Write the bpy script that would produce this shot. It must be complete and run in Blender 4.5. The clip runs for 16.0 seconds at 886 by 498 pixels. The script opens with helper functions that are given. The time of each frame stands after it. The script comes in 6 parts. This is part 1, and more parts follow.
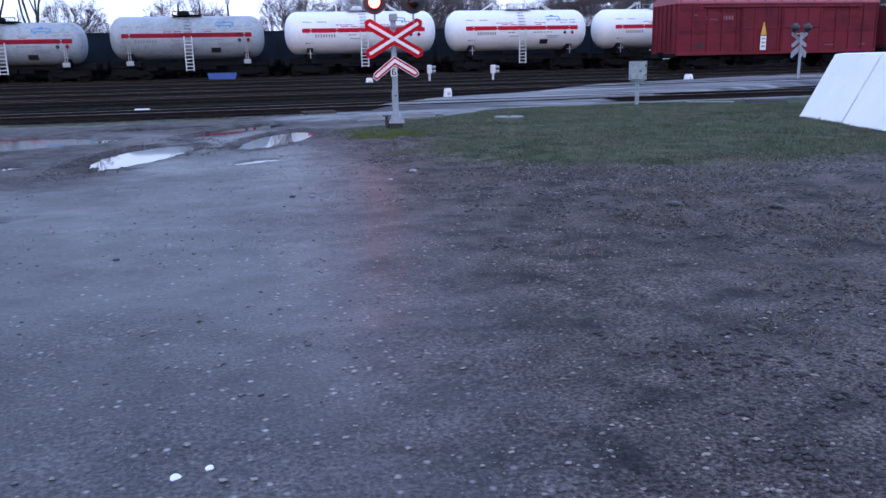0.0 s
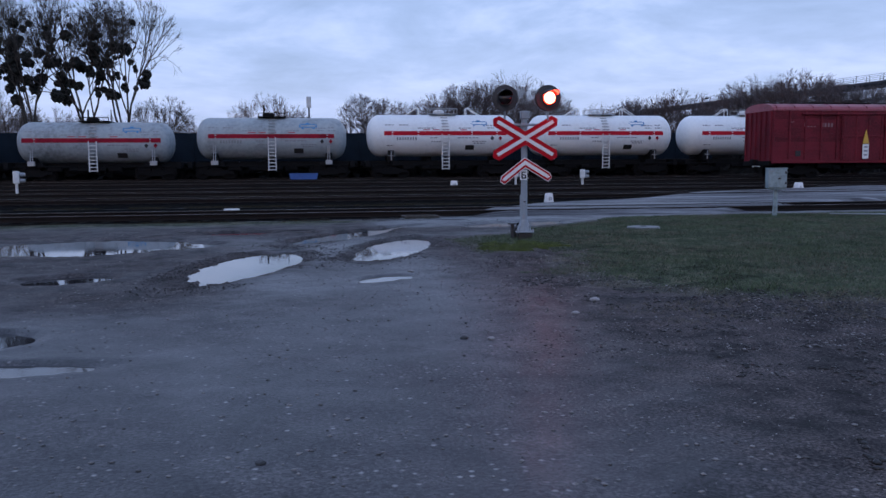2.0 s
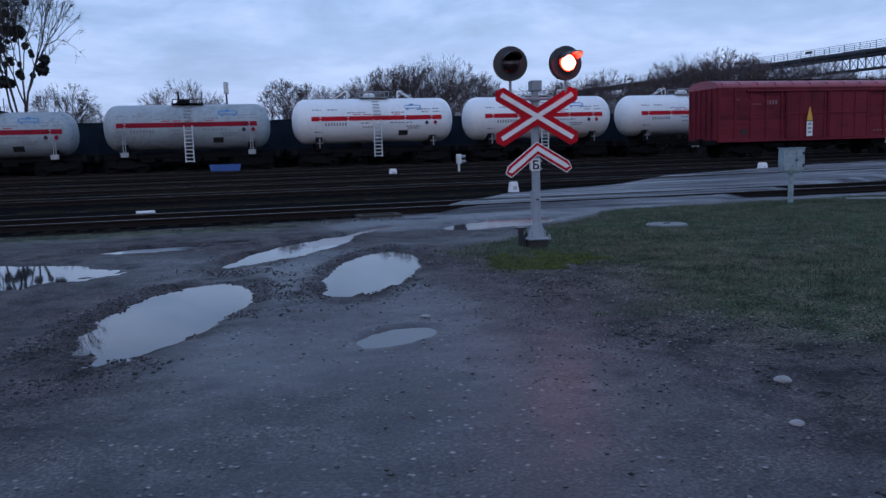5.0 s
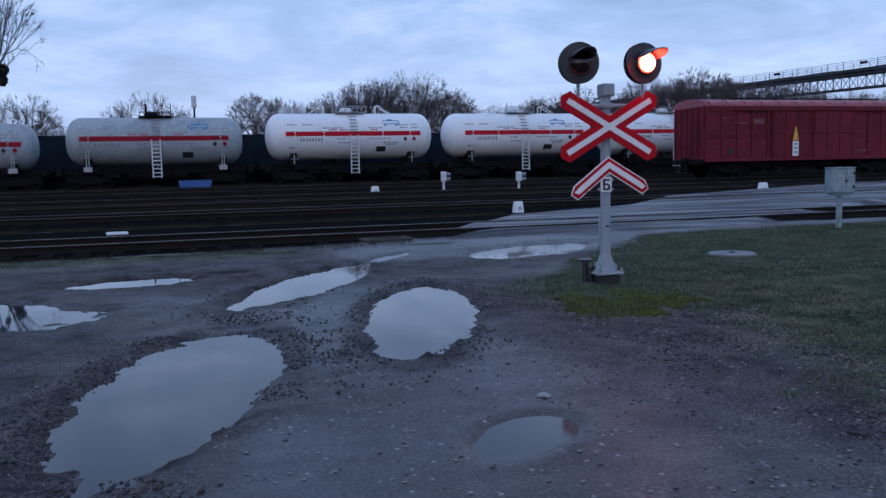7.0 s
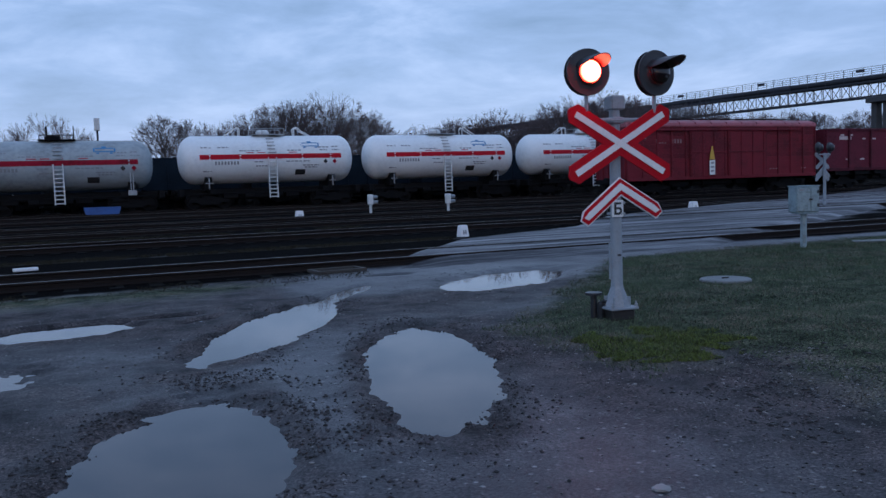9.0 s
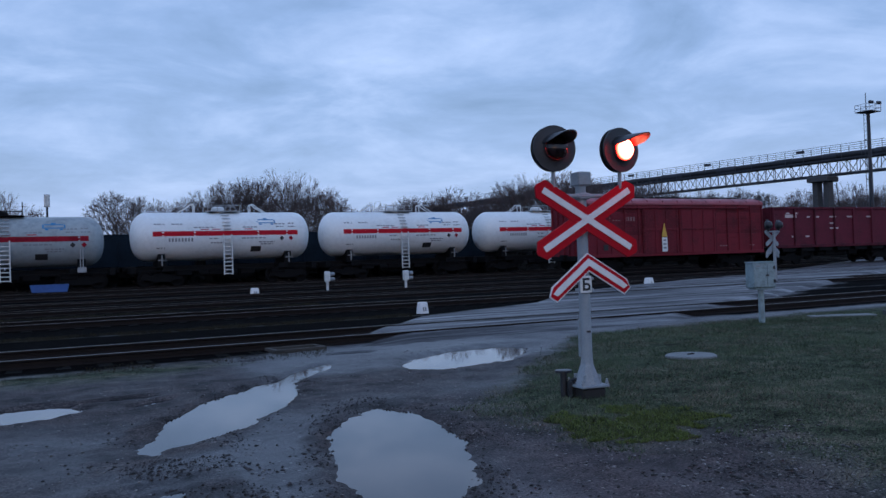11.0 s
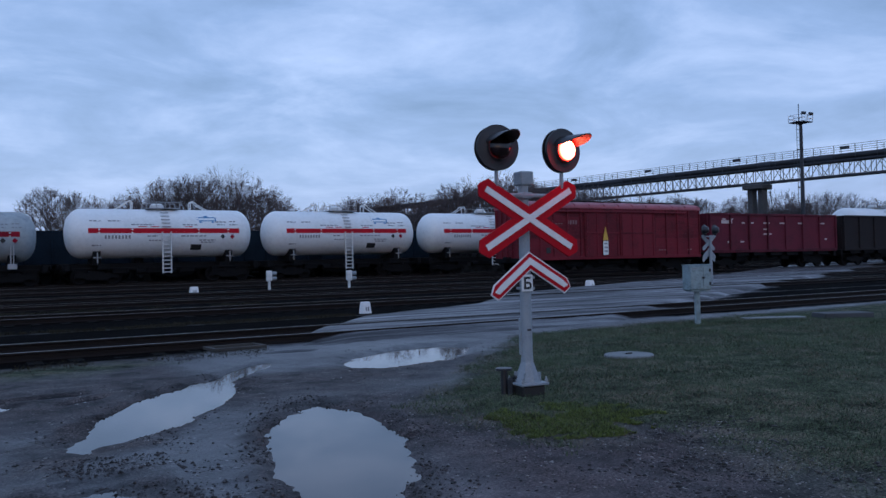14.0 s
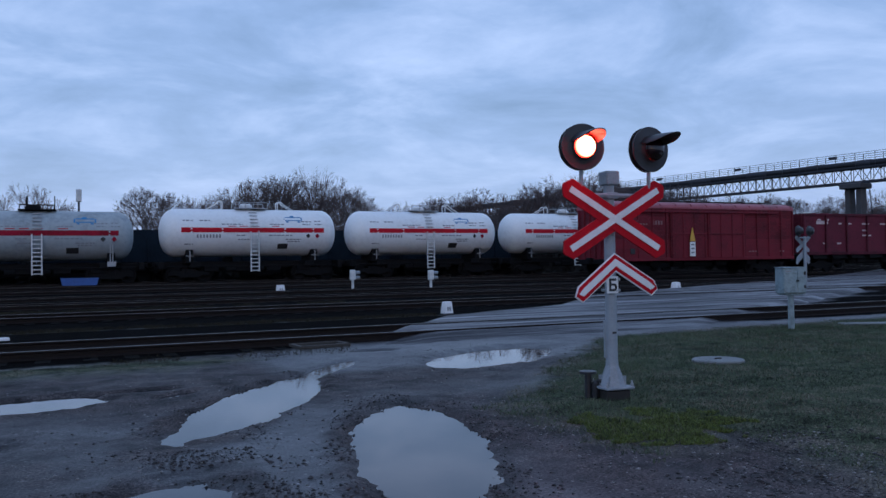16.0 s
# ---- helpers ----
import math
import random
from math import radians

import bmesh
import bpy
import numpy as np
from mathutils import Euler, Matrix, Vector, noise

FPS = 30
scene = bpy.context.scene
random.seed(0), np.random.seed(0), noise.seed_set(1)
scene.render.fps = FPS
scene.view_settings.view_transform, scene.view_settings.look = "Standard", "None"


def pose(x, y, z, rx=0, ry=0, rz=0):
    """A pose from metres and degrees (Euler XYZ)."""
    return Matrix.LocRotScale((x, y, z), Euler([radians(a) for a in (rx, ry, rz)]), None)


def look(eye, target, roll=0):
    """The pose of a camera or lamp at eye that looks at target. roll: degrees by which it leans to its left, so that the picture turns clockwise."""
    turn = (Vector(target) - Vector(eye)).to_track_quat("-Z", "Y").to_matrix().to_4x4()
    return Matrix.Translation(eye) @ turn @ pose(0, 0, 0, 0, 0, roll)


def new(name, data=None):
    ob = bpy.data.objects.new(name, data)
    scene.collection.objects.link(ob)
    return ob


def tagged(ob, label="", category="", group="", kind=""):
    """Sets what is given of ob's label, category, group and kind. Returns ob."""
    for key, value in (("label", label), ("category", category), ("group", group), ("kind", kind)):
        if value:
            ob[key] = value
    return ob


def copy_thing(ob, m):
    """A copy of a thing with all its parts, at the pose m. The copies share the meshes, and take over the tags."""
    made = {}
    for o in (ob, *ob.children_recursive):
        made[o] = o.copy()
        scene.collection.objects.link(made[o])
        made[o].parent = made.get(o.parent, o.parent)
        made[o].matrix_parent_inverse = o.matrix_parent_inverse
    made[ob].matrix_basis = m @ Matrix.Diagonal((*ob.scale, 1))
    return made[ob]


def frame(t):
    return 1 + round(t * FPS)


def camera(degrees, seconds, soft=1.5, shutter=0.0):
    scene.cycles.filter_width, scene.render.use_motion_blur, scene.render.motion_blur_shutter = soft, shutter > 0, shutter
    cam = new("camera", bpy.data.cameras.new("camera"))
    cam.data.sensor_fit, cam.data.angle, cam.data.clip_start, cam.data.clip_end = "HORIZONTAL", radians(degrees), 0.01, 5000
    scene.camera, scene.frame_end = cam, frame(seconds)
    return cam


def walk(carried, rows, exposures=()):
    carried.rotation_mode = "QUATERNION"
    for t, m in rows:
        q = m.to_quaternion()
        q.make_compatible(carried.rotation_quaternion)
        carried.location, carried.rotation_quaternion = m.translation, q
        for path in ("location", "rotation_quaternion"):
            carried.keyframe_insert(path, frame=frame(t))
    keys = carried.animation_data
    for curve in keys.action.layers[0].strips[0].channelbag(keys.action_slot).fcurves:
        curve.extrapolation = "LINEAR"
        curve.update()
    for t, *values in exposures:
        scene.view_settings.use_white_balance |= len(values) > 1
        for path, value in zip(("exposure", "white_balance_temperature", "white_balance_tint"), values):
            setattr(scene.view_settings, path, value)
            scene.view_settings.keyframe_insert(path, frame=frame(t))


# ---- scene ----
cam = camera(57.6, 16.0)
PATH = [
    (0, (0.739, 1.529, 1.22), (1.191, 3.425, 0.768), -1.3),
    (0.5, (0.566, 2.083, 1.229), (0.998, 4.006, 0.892), -1.9),
    (1, (0.401, 2.637, 1.25), (0.732, 4.601, 1.063), -2.3),
    (1.5, (0.259, 3.208, 1.22), (0.561, 5.178, 1.051), -2.0),
    (2, (0.09, 3.743, 1.206), (0.403, 5.708, 1.003), -0.4),
    (2.5, (-0.014, 4.309, 1.239), (0.34, 6.267, 1.037), -0.8),
    (3, (-0.107, 4.835, 1.298), (0.371, 6.768, 1.106), -1.0),
    (3.5, (-0.171, 5.407, 1.312), (0.299, 7.346, 1.172), -1.4),
    (4, (-0.187, 5.946, 1.266), (0.261, 7.881, 1.032), -2.0),
    (6.5, (-0.431, 8.592, 1.269), (0.146, 10.492, 1.034), -0.9),
    (7, (-0.617, 9.002, 1.273), (-0.035, 10.905, 1.072), -1.2),
    (7.5, (-0.798, 9.367, 1.254), (-0.348, 11.306, 1.061), -1.6),
    (8, (-0.934, 9.735, 1.235), (-0.555, 11.69, 1.046), -1.6),
    (8.5, (-0.997, 10.076, 1.235), (-0.598, 12.026, 1.049), -2.8),
    (9, (-0.967, 10.315, 1.312), (-0.179, 12.147, 1.159), -1.9),
    (9.5, (-0.985, 10.477, 1.337), (-0.059, 12.249, 1.326), -2.3),
    (12, (-0.996, 10.521, 1.269), (-0.144, 12.331, 1.31), -1.5),
    (12.5, (-0.975, 10.547, 1.259), (-0.145, 12.366, 1.294), -1.5),
    (13, (-0.98, 10.504, 1.267), (-0.112, 12.306, 1.301), -1.3),
    (13.5, (-0.963, 10.509, 1.271), (0.029, 12.245, 1.305), -1.3),
    (14, (-0.979, 10.498, 1.267), (0.038, 12.22, 1.301), -1.3),
    (14.5, (-0.982, 10.493, 1.268), (0.038, 12.213, 1.301), -1.3),
    (15, (-0.974, 10.512, 1.276), (0.047, 12.231, 1.309), -1.3),
    (15.5, (-0.982, 10.508, 1.268), (0.039, 12.228, 1.302), -1.0),
    (16, (-0.979, 10.532, 1.272), (-0.14, 12.348, 1.31), -0.9),
]
EXPOSURE = [(0.0, 1.27, 6950, 21), (0.5, 0.45, 6750, 17), (1.0, 0.22, 6550, 11), (1.5, 0.15, 6750, 15), (2.0, 0.22, 6900, 18), (2.5, 0.2, 6800, 16), (3.0, 0.15, 6700, 14), (4.0, 0.03, 6600, 13), (6.5, 0.26, 6650, 13), (7.0, 0.2, 6600, 13), (7.5, 0.1, 6600, 12), (9.5, 0.02, 6500, 10), (12.0, 0.0, 6500, 11), (16.0, 0.0, 6500, 11)]
walk(cam, [(t, look(eye, target, roll)) for t, eye, target, roll in PATH], EXPOSURE)


# ---------------- world and light ----------------
world = bpy.data.worlds.new("dusk_sky")
scene.world = world
world.use_nodes = True


def build_world():
    nt = world.node_tree
    N, L = nt.nodes, nt.links
    N.clear()
    out = N.new("ShaderNodeOutputWorld")
    bg = N.new("ShaderNodeBackground")
    co = N.new("ShaderNodeTexCoord")
    sep = N.new("ShaderNodeSeparateXYZ")
    L.new(co.outputs["Generated"], sep.inputs[0])
    up = N.new("ShaderNodeMath"); up.operation = "MAXIMUM"; up.inputs[1].default_value = 0.0
    L.new(sep.outputs["Z"], up.inputs[0])
    add = N.new("ShaderNodeMath"); add.inputs[1].default_value = 0.16
    L.new(up.outputs[0], add.inputs[0])
    dx = N.new("ShaderNodeMath"); dx.operation = "DIVIDE"
    dy = N.new("ShaderNodeMath"); dy.operation = "DIVIDE"
    L.new(sep.outputs["X"], dx.inputs[0]); L.new(add.outputs[0], dx.inputs[1])
    L.new(sep.outputs["Y"], dy.inputs[0]); L.new(add.outputs[0], dy.inputs[1])
    com = N.new("ShaderNodeCombineXYZ")
    L.new(dx.outputs[0], com.inputs[0]); L.new(dy.outputs[0], com.inputs[1])
    n1 = N.new("ShaderNodeTexNoise")
    n1.inputs["Scale"].default_value, n1.inputs["Detail"].default_value, n1.inputs["Roughness"].default_value = 1.5, 7.0, 0.58
    n1.inputs["Distortion"].default_value = 0.5
    L.new(com.outputs[0], n1.inputs["Vector"])
    ramp = N.new("ShaderNodeValToRGB")
    e = ramp.color_ramp.elements
    e[0].position, e[0].color = 0.31, CLOUD_DARK
    e[1].position, e[1].color = 0.69, CLOUD_LIGHT
    m = ramp.color_ramp.elements.new(0.48)
    m.color = CLOUD_MID
    n2 = N.new("ShaderNodeTexNoise")
    n2.inputs["Scale"].default_value, n2.inputs["Detail"].default_value, n2.inputs["Roughness"].default_value = 4.2, 6.0, 0.6
    L.new(com.outputs[0], n2.inputs["Vector"])
    blend = N.new("ShaderNodeMix"); blend.data_type = "FLOAT"; blend.inputs["Factor"].default_value = 0.22
    L.new(n1.outputs["Fac"], blend.inputs["A"]); L.new(n2.outputs["Fac"], blend.inputs["B"])
    L.new(blend.outputs["Result"], ramp.inputs[0])
    # a paler band above the horizon
    hz = N.new("ShaderNodeMapRange")
    hz.inputs["From Min"].default_value, hz.inputs["From Max"].default_value = 0.0, 0.22
    hz.inputs["To Min"].default_value, hz.inputs["To Max"].default_value = 0.55, 0.0
    L.new(up.outputs[0], hz.inputs["Value"])
    mix = N.new("ShaderNodeMix"); mix.data_type = "RGBA"
    L.new(hz.outputs[0], mix.inputs["Factor"]); L.new(ramp.outputs[0], mix.inputs["A"])
    mix.inputs["B"].default_value = CLOUD_HORIZON
    sky = N.new("ShaderNodeTexSky")
    sky.sky_type, sky.sun_disc = "NISHITA", False
    sky.sun_elevation, sky.sun_rotation = radians(4), radians(200)
    scale = N.new("ShaderNodeVectorMath"); scale.operation = "SCALE"
    scale.inputs["Scale"].default_value = 0.03
    L.new(sky.outputs[0], scale.inputs[0])
    both = N.new("ShaderNodeVectorMath")
    L.new(mix.outputs["Result"], both.inputs[0]); L.new(scale.outputs[0], both.inputs[1])
    L.new(both.outputs[0], bg.inputs["Color"])
    bg.inputs["Strength"].default_value = SKY_STRENGTH
    L.new(bg.outputs[0], out.inputs[0])


CLOUD_DARK = (0.190, 0.322, 0.585, 1)
CLOUD_MID = (0.285, 0.445, 0.79, 1)
CLOUD_LIGHT = (0.50, 0.67, 1.06, 1)
CLOUD_HORIZON = (0.395, 0.555, 0.95, 1)
SKY_STRENGTH = 0.95
build_world()
sun = new("sun", bpy.data.lights.new("sun", "SUN"))
sun.data.energy, sun.data.angle, sun.data.color = 0.15, radians(25), (1.0, 0.93, 0.86)
sun.matrix_basis = look((-40, -60, 50), (0, 15, 0))

# ---------------- materials ----------------
def shade(name, colour, rough=0.6, metal=0.0, vary=0.25, scale=3.0, fine=40.0, bump=0.15, dist=0.01, second=None, rand=0.0, coat=0.0, spec=0.5, island=0.0, stretch=None):
    """A surface with large stains, fine grain and a little relief."""
    m = bpy.data.materials.new(name)
    m.use_nodes = True
    nt = m.node_tree
    N, L = nt.nodes, nt.links
    b = N["Principled BSDF"]
    co = N.new("ShaderNodeTexCoord")
    a = N.new("ShaderNodeTexNoise"); a.inputs["Scale"].default_value = scale; a.inputs["Detail"].default_value = 5
    f = N.new("ShaderNodeTexNoise"); f.inputs["Scale"].default_value = fine; f.inputs["Detail"].default_value = 3
    if stretch:
        mp = N.new("ShaderNodeMapping"); mp.inputs["Scale"].default_value = stretch
        L.new(co.outputs["Object"], mp.inputs["Vector"]); L.new(mp.outputs[0], a.inputs["Vector"])
    else:
        L.new(co.outputs["Object"], a.inputs["Vector"])
    L.new(co.outputs["Object"], f.inputs["Vector"])
    mix = N.new("ShaderNodeMath"); mix.operation = "MULTIPLY_ADD"
    mix.inputs[1].default_value = 0.6
    L.new(a.outputs["Fac"], mix.inputs[0])
    half = N.new("ShaderNodeMath"); half.operation = "MULTIPLY"; half.inputs[1].default_value = 0.4
    L.new(f.outputs["Fac"], half.inputs[0]); L.new(half.outputs[0], mix.inputs[2])
    fac = mix.outputs[0]
    if rand:
        info = N.new("ShaderNodeObjectInfo")
        r = N.new("ShaderNodeMath"); r.operation = "MULTIPLY_ADD"; r.inputs[1].default_value = rand
        L.new(info.outputs["Random"], r.inputs[0]); L.new(fac, r.inputs[2])
        sub = N.new("ShaderNodeMath"); sub.operation = "SUBTRACT"; sub.inputs[1].default_value = rand / 2
        L.new(r.outputs[0], sub.inputs[0])
        fac = sub.outputs[0]
    if island:
        geo = N.new("ShaderNodeNewGeometry")
        r = N.new("ShaderNodeMath"); r.operation = "MULTIPLY_ADD"; r.inputs[1].default_value = island
        L.new(geo.outputs["Random Per Island"], r.inputs[0]); L.new(fac, r.inputs[2])
        sub = N.new("ShaderNodeMath"); sub.operation = "SUBTRACT"; sub.inputs[1].default_value = island / 2
        L.new(r.outputs[0], sub.inputs[0])
        fac = sub.outputs[0]
    ramp = N.new("ShaderNodeValToRGB")
    c = colour
    d = second or tuple(v * (1 - vary) for v in c)
    u = tuple(min(1, v * (1 + vary * 0.5)) for v in c)
    e = ramp.color_ramp.elements
    e[0].position, e[0].color = 0.33, (*d, 1)
    e[1].position, e[1].color = 0.66, (*u, 1)
    mid = ramp.color_ramp.elements.new(0.5); mid.color = (*c, 1)
    L.new(fac, ramp.inputs[0]); L.new(ramp.outputs[0], b.inputs["Base Color"])
    rr = N.new("ShaderNodeMapRange")
    rr.inputs["To Min"].default_value, rr.inputs["To Max"].default_value = max(0.02, rough - 0.12), min(1, rough + 0.12)
    L.new(a.outputs["Fac"], rr.inputs["Value"]); L.new(rr.outputs[0], b.inputs["Roughness"])
    b.inputs["Metallic"].default_value = metal
    b.inputs["Specular IOR Level"].default_value = spec
    b.inputs["Coat Weight"].default_value = coat
    if bump:
        bp = N.new("ShaderNodeBump"); bp.inputs["Strength"].default_value = bump; bp.inputs["Distance"].default_value = dist
        L.new(f.outputs["Fac"], bp.inputs["Height"]); L.new(bp.outputs[0], b.inputs["Normal"])
    return m


M = {
    "tank_white": shade("tank_white", (0.76, 0.79, 0.80), 0.42, vary=0.14, scale=0.5, fine=5, bump=0.03, stretch=(0.5, 1.0, 1.6)),
    "tank_grey": shade("tank_grey", (0.31, 0.355, 0.375), 0.5, vary=0.35, scale=0.6, fine=4, bump=0.04, stretch=(0.8, 1.0, 0.5)),
    "tank_soot": shade("tank_soot", (0.28, 0.32, 0.34), 0.55, vary=0.55, scale=0.5, fine=4, bump=0.04, stretch=(0.9, 1.0, 0.35)),
    "stripe_red": shade("stripe_red", (0.48, 0.008, 0.022), 0.65, spec=0.15, vary=0.3, scale=1.5, fine=12, bump=0.03),
    "stripe_dull": shade("stripe_dull", (0.27, 0.010, 0.026), 0.7, vary=0.45, scale=1.2, fine=8, bump=0.03, spec=0.12),
    "black_steel": shade("black_steel", (0.006, 0.006, 0.007), 0.75, spec=0.15, vary=0.5, scale=2, fine=25, bump=0.2),
    "grey_steel": shade("grey_steel", (0.34, 0.36, 0.38), 0.45, metal=0.35, vary=0.25, scale=4, fine=60, bump=0.08, dist=0.002),
    "grey_paint": shade("grey_paint", (0.255, 0.295, 0.33), 0.5, vary=0.25, scale=5, fine=70, bump=0.06, dist=0.002),
    "cabinet_paint": shade("cabinet_paint", (0.23, 0.30, 0.32), 0.55, vary=0.45, scale=7, fine=30, bump=0.08, dist=0.002),
    "pale_paint": shade("pale_paint", (0.62, 0.64, 0.64), 0.5, vary=0.25, scale=4, fine=30, bump=0.06, dist=0.004),
    "box_red": shade("box_red", (0.150, 0.014, 0.024), 0.65, spec=0.22, vary=0.45, scale=0.9, fine=9, bump=0.12, rand=0.2),
    "box_roof": shade("box_roof", (0.32, 0.080, 0.100), 0.5, spec=0.4, vary=0.4, scale=1.2, fine=9, bump=0.1),
    "gond_red": shade("gond_red", (0.105, 0.015, 0.028), 0.7, spec=0.2, vary=0.5, scale=0.8, fine=8, bump=0.15, rand=0.2),
    "gond_dark": shade("gond_dark", (0.010, 0.006, 0.007), 0.9, vary=0.5, scale=0.8, fine=8, bump=0.15),
    "wagon_blue": shade("wagon_blue", (0.010, 0.018, 0.028), 0.8, spec=0.1, vary=0.4, scale=0.8, fine=8, bump=0.1),
    "sign_white": shade("sign_white", (0.74, 0.75, 0.75), 0.4, vary=0.12, scale=6, fine=50, bump=0.02, dist=0.001),
    "sign_red": shade("sign_red", (0.46, 0.004, 0.014), 0.6, spec=0.15, vary=0.2, scale=6, fine=50, bump=0.02, dist=0.001),
    "lamp_black": shade("lamp_black", (0.022, 0.023, 0.028), 0.38, vary=0.4, scale=8, fine=60, bump=0.06, dist=0.002),
    "disc_enamel": shade("disc_enamel", (0.024, 0.024, 0.029), 0.55, vary=0.35, scale=8, fine=60, bump=0.05, dist=0.002),
    "hood_lining": shade("hood_lining", (0.075, 0.07, 0.07), 0.55, vary=0.3, scale=8, fine=60, bump=0.04, dist=0.002),
    "lens_dark": shade("lens_dark", (0.012, 0.006, 0.008), 0.12, vary=0.2, scale=8, fine=60, bump=0.02, dist=0.001),
    "ink": shade("ink", (0.02, 0.02, 0.022), 0.6, vary=0.2, bump=0.0),
    "print_grey": shade("print_grey", (0.24, 0.25, 0.27), 0.6, vary=0.2, bump=0.0),
    "print_blue": shade("print_blue", (0.02, 0.20, 0.42), 0.5, vary=0.2, bump=0.0),
    "print_pale": shade("print_pale", (0.5, 0.42, 0.42), 0.6, vary=0.3, bump=0.0),
    "print_faint": shade("print_faint", (0.24, 0.13, 0.14), 0.7, vary=0.3, bump=0.0),
    "strip_straw": shade("strip_straw", (0.040, 0.035, 0.022), 0.85, vary=0.4, scale=1.5, fine=12, bump=0.0, spec=0.1),
    "warn_yellow": shade("warn_yellow", (0.62, 0.36, 0.05), 0.5, vary=0.2, bump=0.0),
    "rail_side": shade("rail_side", (0.012, 0.008, 0.007), 0.7, metal=0.0, spec=0.2, vary=0.4, scale=2, fine=30, bump=0.15, dist=0.003),
    "rail_head": shade("rail_head", (0.13, 0.115, 0.105), 0.42, metal=0.7, vary=0.5, scale=0.8, fine=20, bump=0.03, dist=0.001),
    "sleeper": shade("sleeper", (0.0055, 0.005, 0.0045), 0.85, vary=0.4, scale=3, fine=40, bump=0.3, rand=0.3, spec=0.06),
    "concrete": shade("concrete", (0.34, 0.35, 0.34), 0.75, vary=0.3, scale=3, fine=50, bump=0.25, dist=0.004),
    "white_wash": shade("white_wash", (0.78, 0.79, 0.80), 0.6, vary=0.10, scale=1.6, fine=30, bump=0.12, dist=0.004),
    "bark": shade("bark", (0.045, 0.040, 0.036), 0.85, vary=0.4, scale=2, fine=14, bump=0.3, rand=0.15),
    "twig": shade("twig", (0.085, 0.076, 0.083), 0.9, vary=0.35, scale=1.5, fine=10, bump=0.0, rand=0.2),
    "twig_red": shade("twig_red", (0.098, 0.076, 0.078), 0.9, vary=0.35, scale=0.4, fine=10, bump=0.0, rand=0.3),
    "mistletoe": shade("mistletoe", (0.010, 0.012, 0.009), 0.85, vary=0.4, scale=3, fine=10, bump=0.0, rand=0.2),
    "grass": shade("grass", (0.088, 0.120, 0.072), 0.8, vary=0.5, scale=0.7, fine=4, bump=0.0, second=(0.028, 0.040, 0.024), spec=0.1, island=0.35),
    "moss": shade("moss", (0.098, 0.130, 0.024), 0.8, vary=0.6, scale=3, fine=18, bump=0.0, second=(0.032, 0.045, 0.014), island=0.5),
    "dry_grass": shade("dry_grass", (0.125, 0.110, 0.078), 0.8, vary=0.5, scale=1.5, fine=12, bump=0.0, island=0.3),
    "pebble": shade("pebble", (0.19, 0.18, 0.175), 0.5, vary=0.6, scale=9, fine=60, bump=0.2, dist=0.003, island=0.6),
    "clod": shade("clod", (0.016, 0.014, 0.014), 0.5, vary=0.4, scale=9, fine=60, bump=0.3, dist=0.003),
    "blue_tarp": shade("blue_tarp", (0.02, 0.09, 0.30), 0.5, vary=0.3, scale=2, fine=12, bump=0.1),
    "pipe_dark": shade("pipe_dark", (0.010, 0.012, 0.016), 0.6, vary=0.5, scale=0.4, fine=5, bump=0.1),
    "weathered_timber": shade("weathered_timber", (0.05, 0.045, 0.04), 0.8, vary=0.4, scale=4, fine=40, bump=0.3),
    "dull_concrete": shade("dull_concrete", (0.17, 0.18, 0.18), 0.7, vary=0.35, scale=3, fine=50, bump=0.25, dist=0.004),
    "lattice": shade("lattice", (0.026, 0.031, 0.042), 0.65, metal=0.0, vary=0.3, scale=0.5, fine=6, bump=0.0),
}


def water_material(name, colour, rough):
    m = bpy.data.materials.new(name)
    m.use_nodes = True
    N, L = m.node_tree.nodes, m.node_tree.links
    b = N["Principled BSDF"]
    b.inputs["Base Color"].default_value = colour
    b.inputs["Roughness"].default_value = rough
    b.inputs["IOR"].default_value = 1.33
    co = N.new("ShaderNodeTexCoord")
    n = N.new("ShaderNodeTexNoise"); n.inputs["Scale"].default_value = 5; n.inputs["Detail"].default_value = 2
    L.new(co.outputs["Object"], n.inputs["Vector"])
    bp = N.new("ShaderNodeBump"); bp.inputs["Strength"].default_value = 0.02; bp.inputs["Distance"].default_value = 0.01
    L.new(n.outputs["Fac"], bp.inputs["Height"]); L.new(bp.outputs[0], b.inputs["Normal"])
    return m


M["water"] = water_material("puddle_water", (0.030, 0.030, 0.034, 1), 0.03)
M["wet_film"] = water_material("shallow_muddy_water", (0.042, 0.040, 0.043, 1), 0.07)


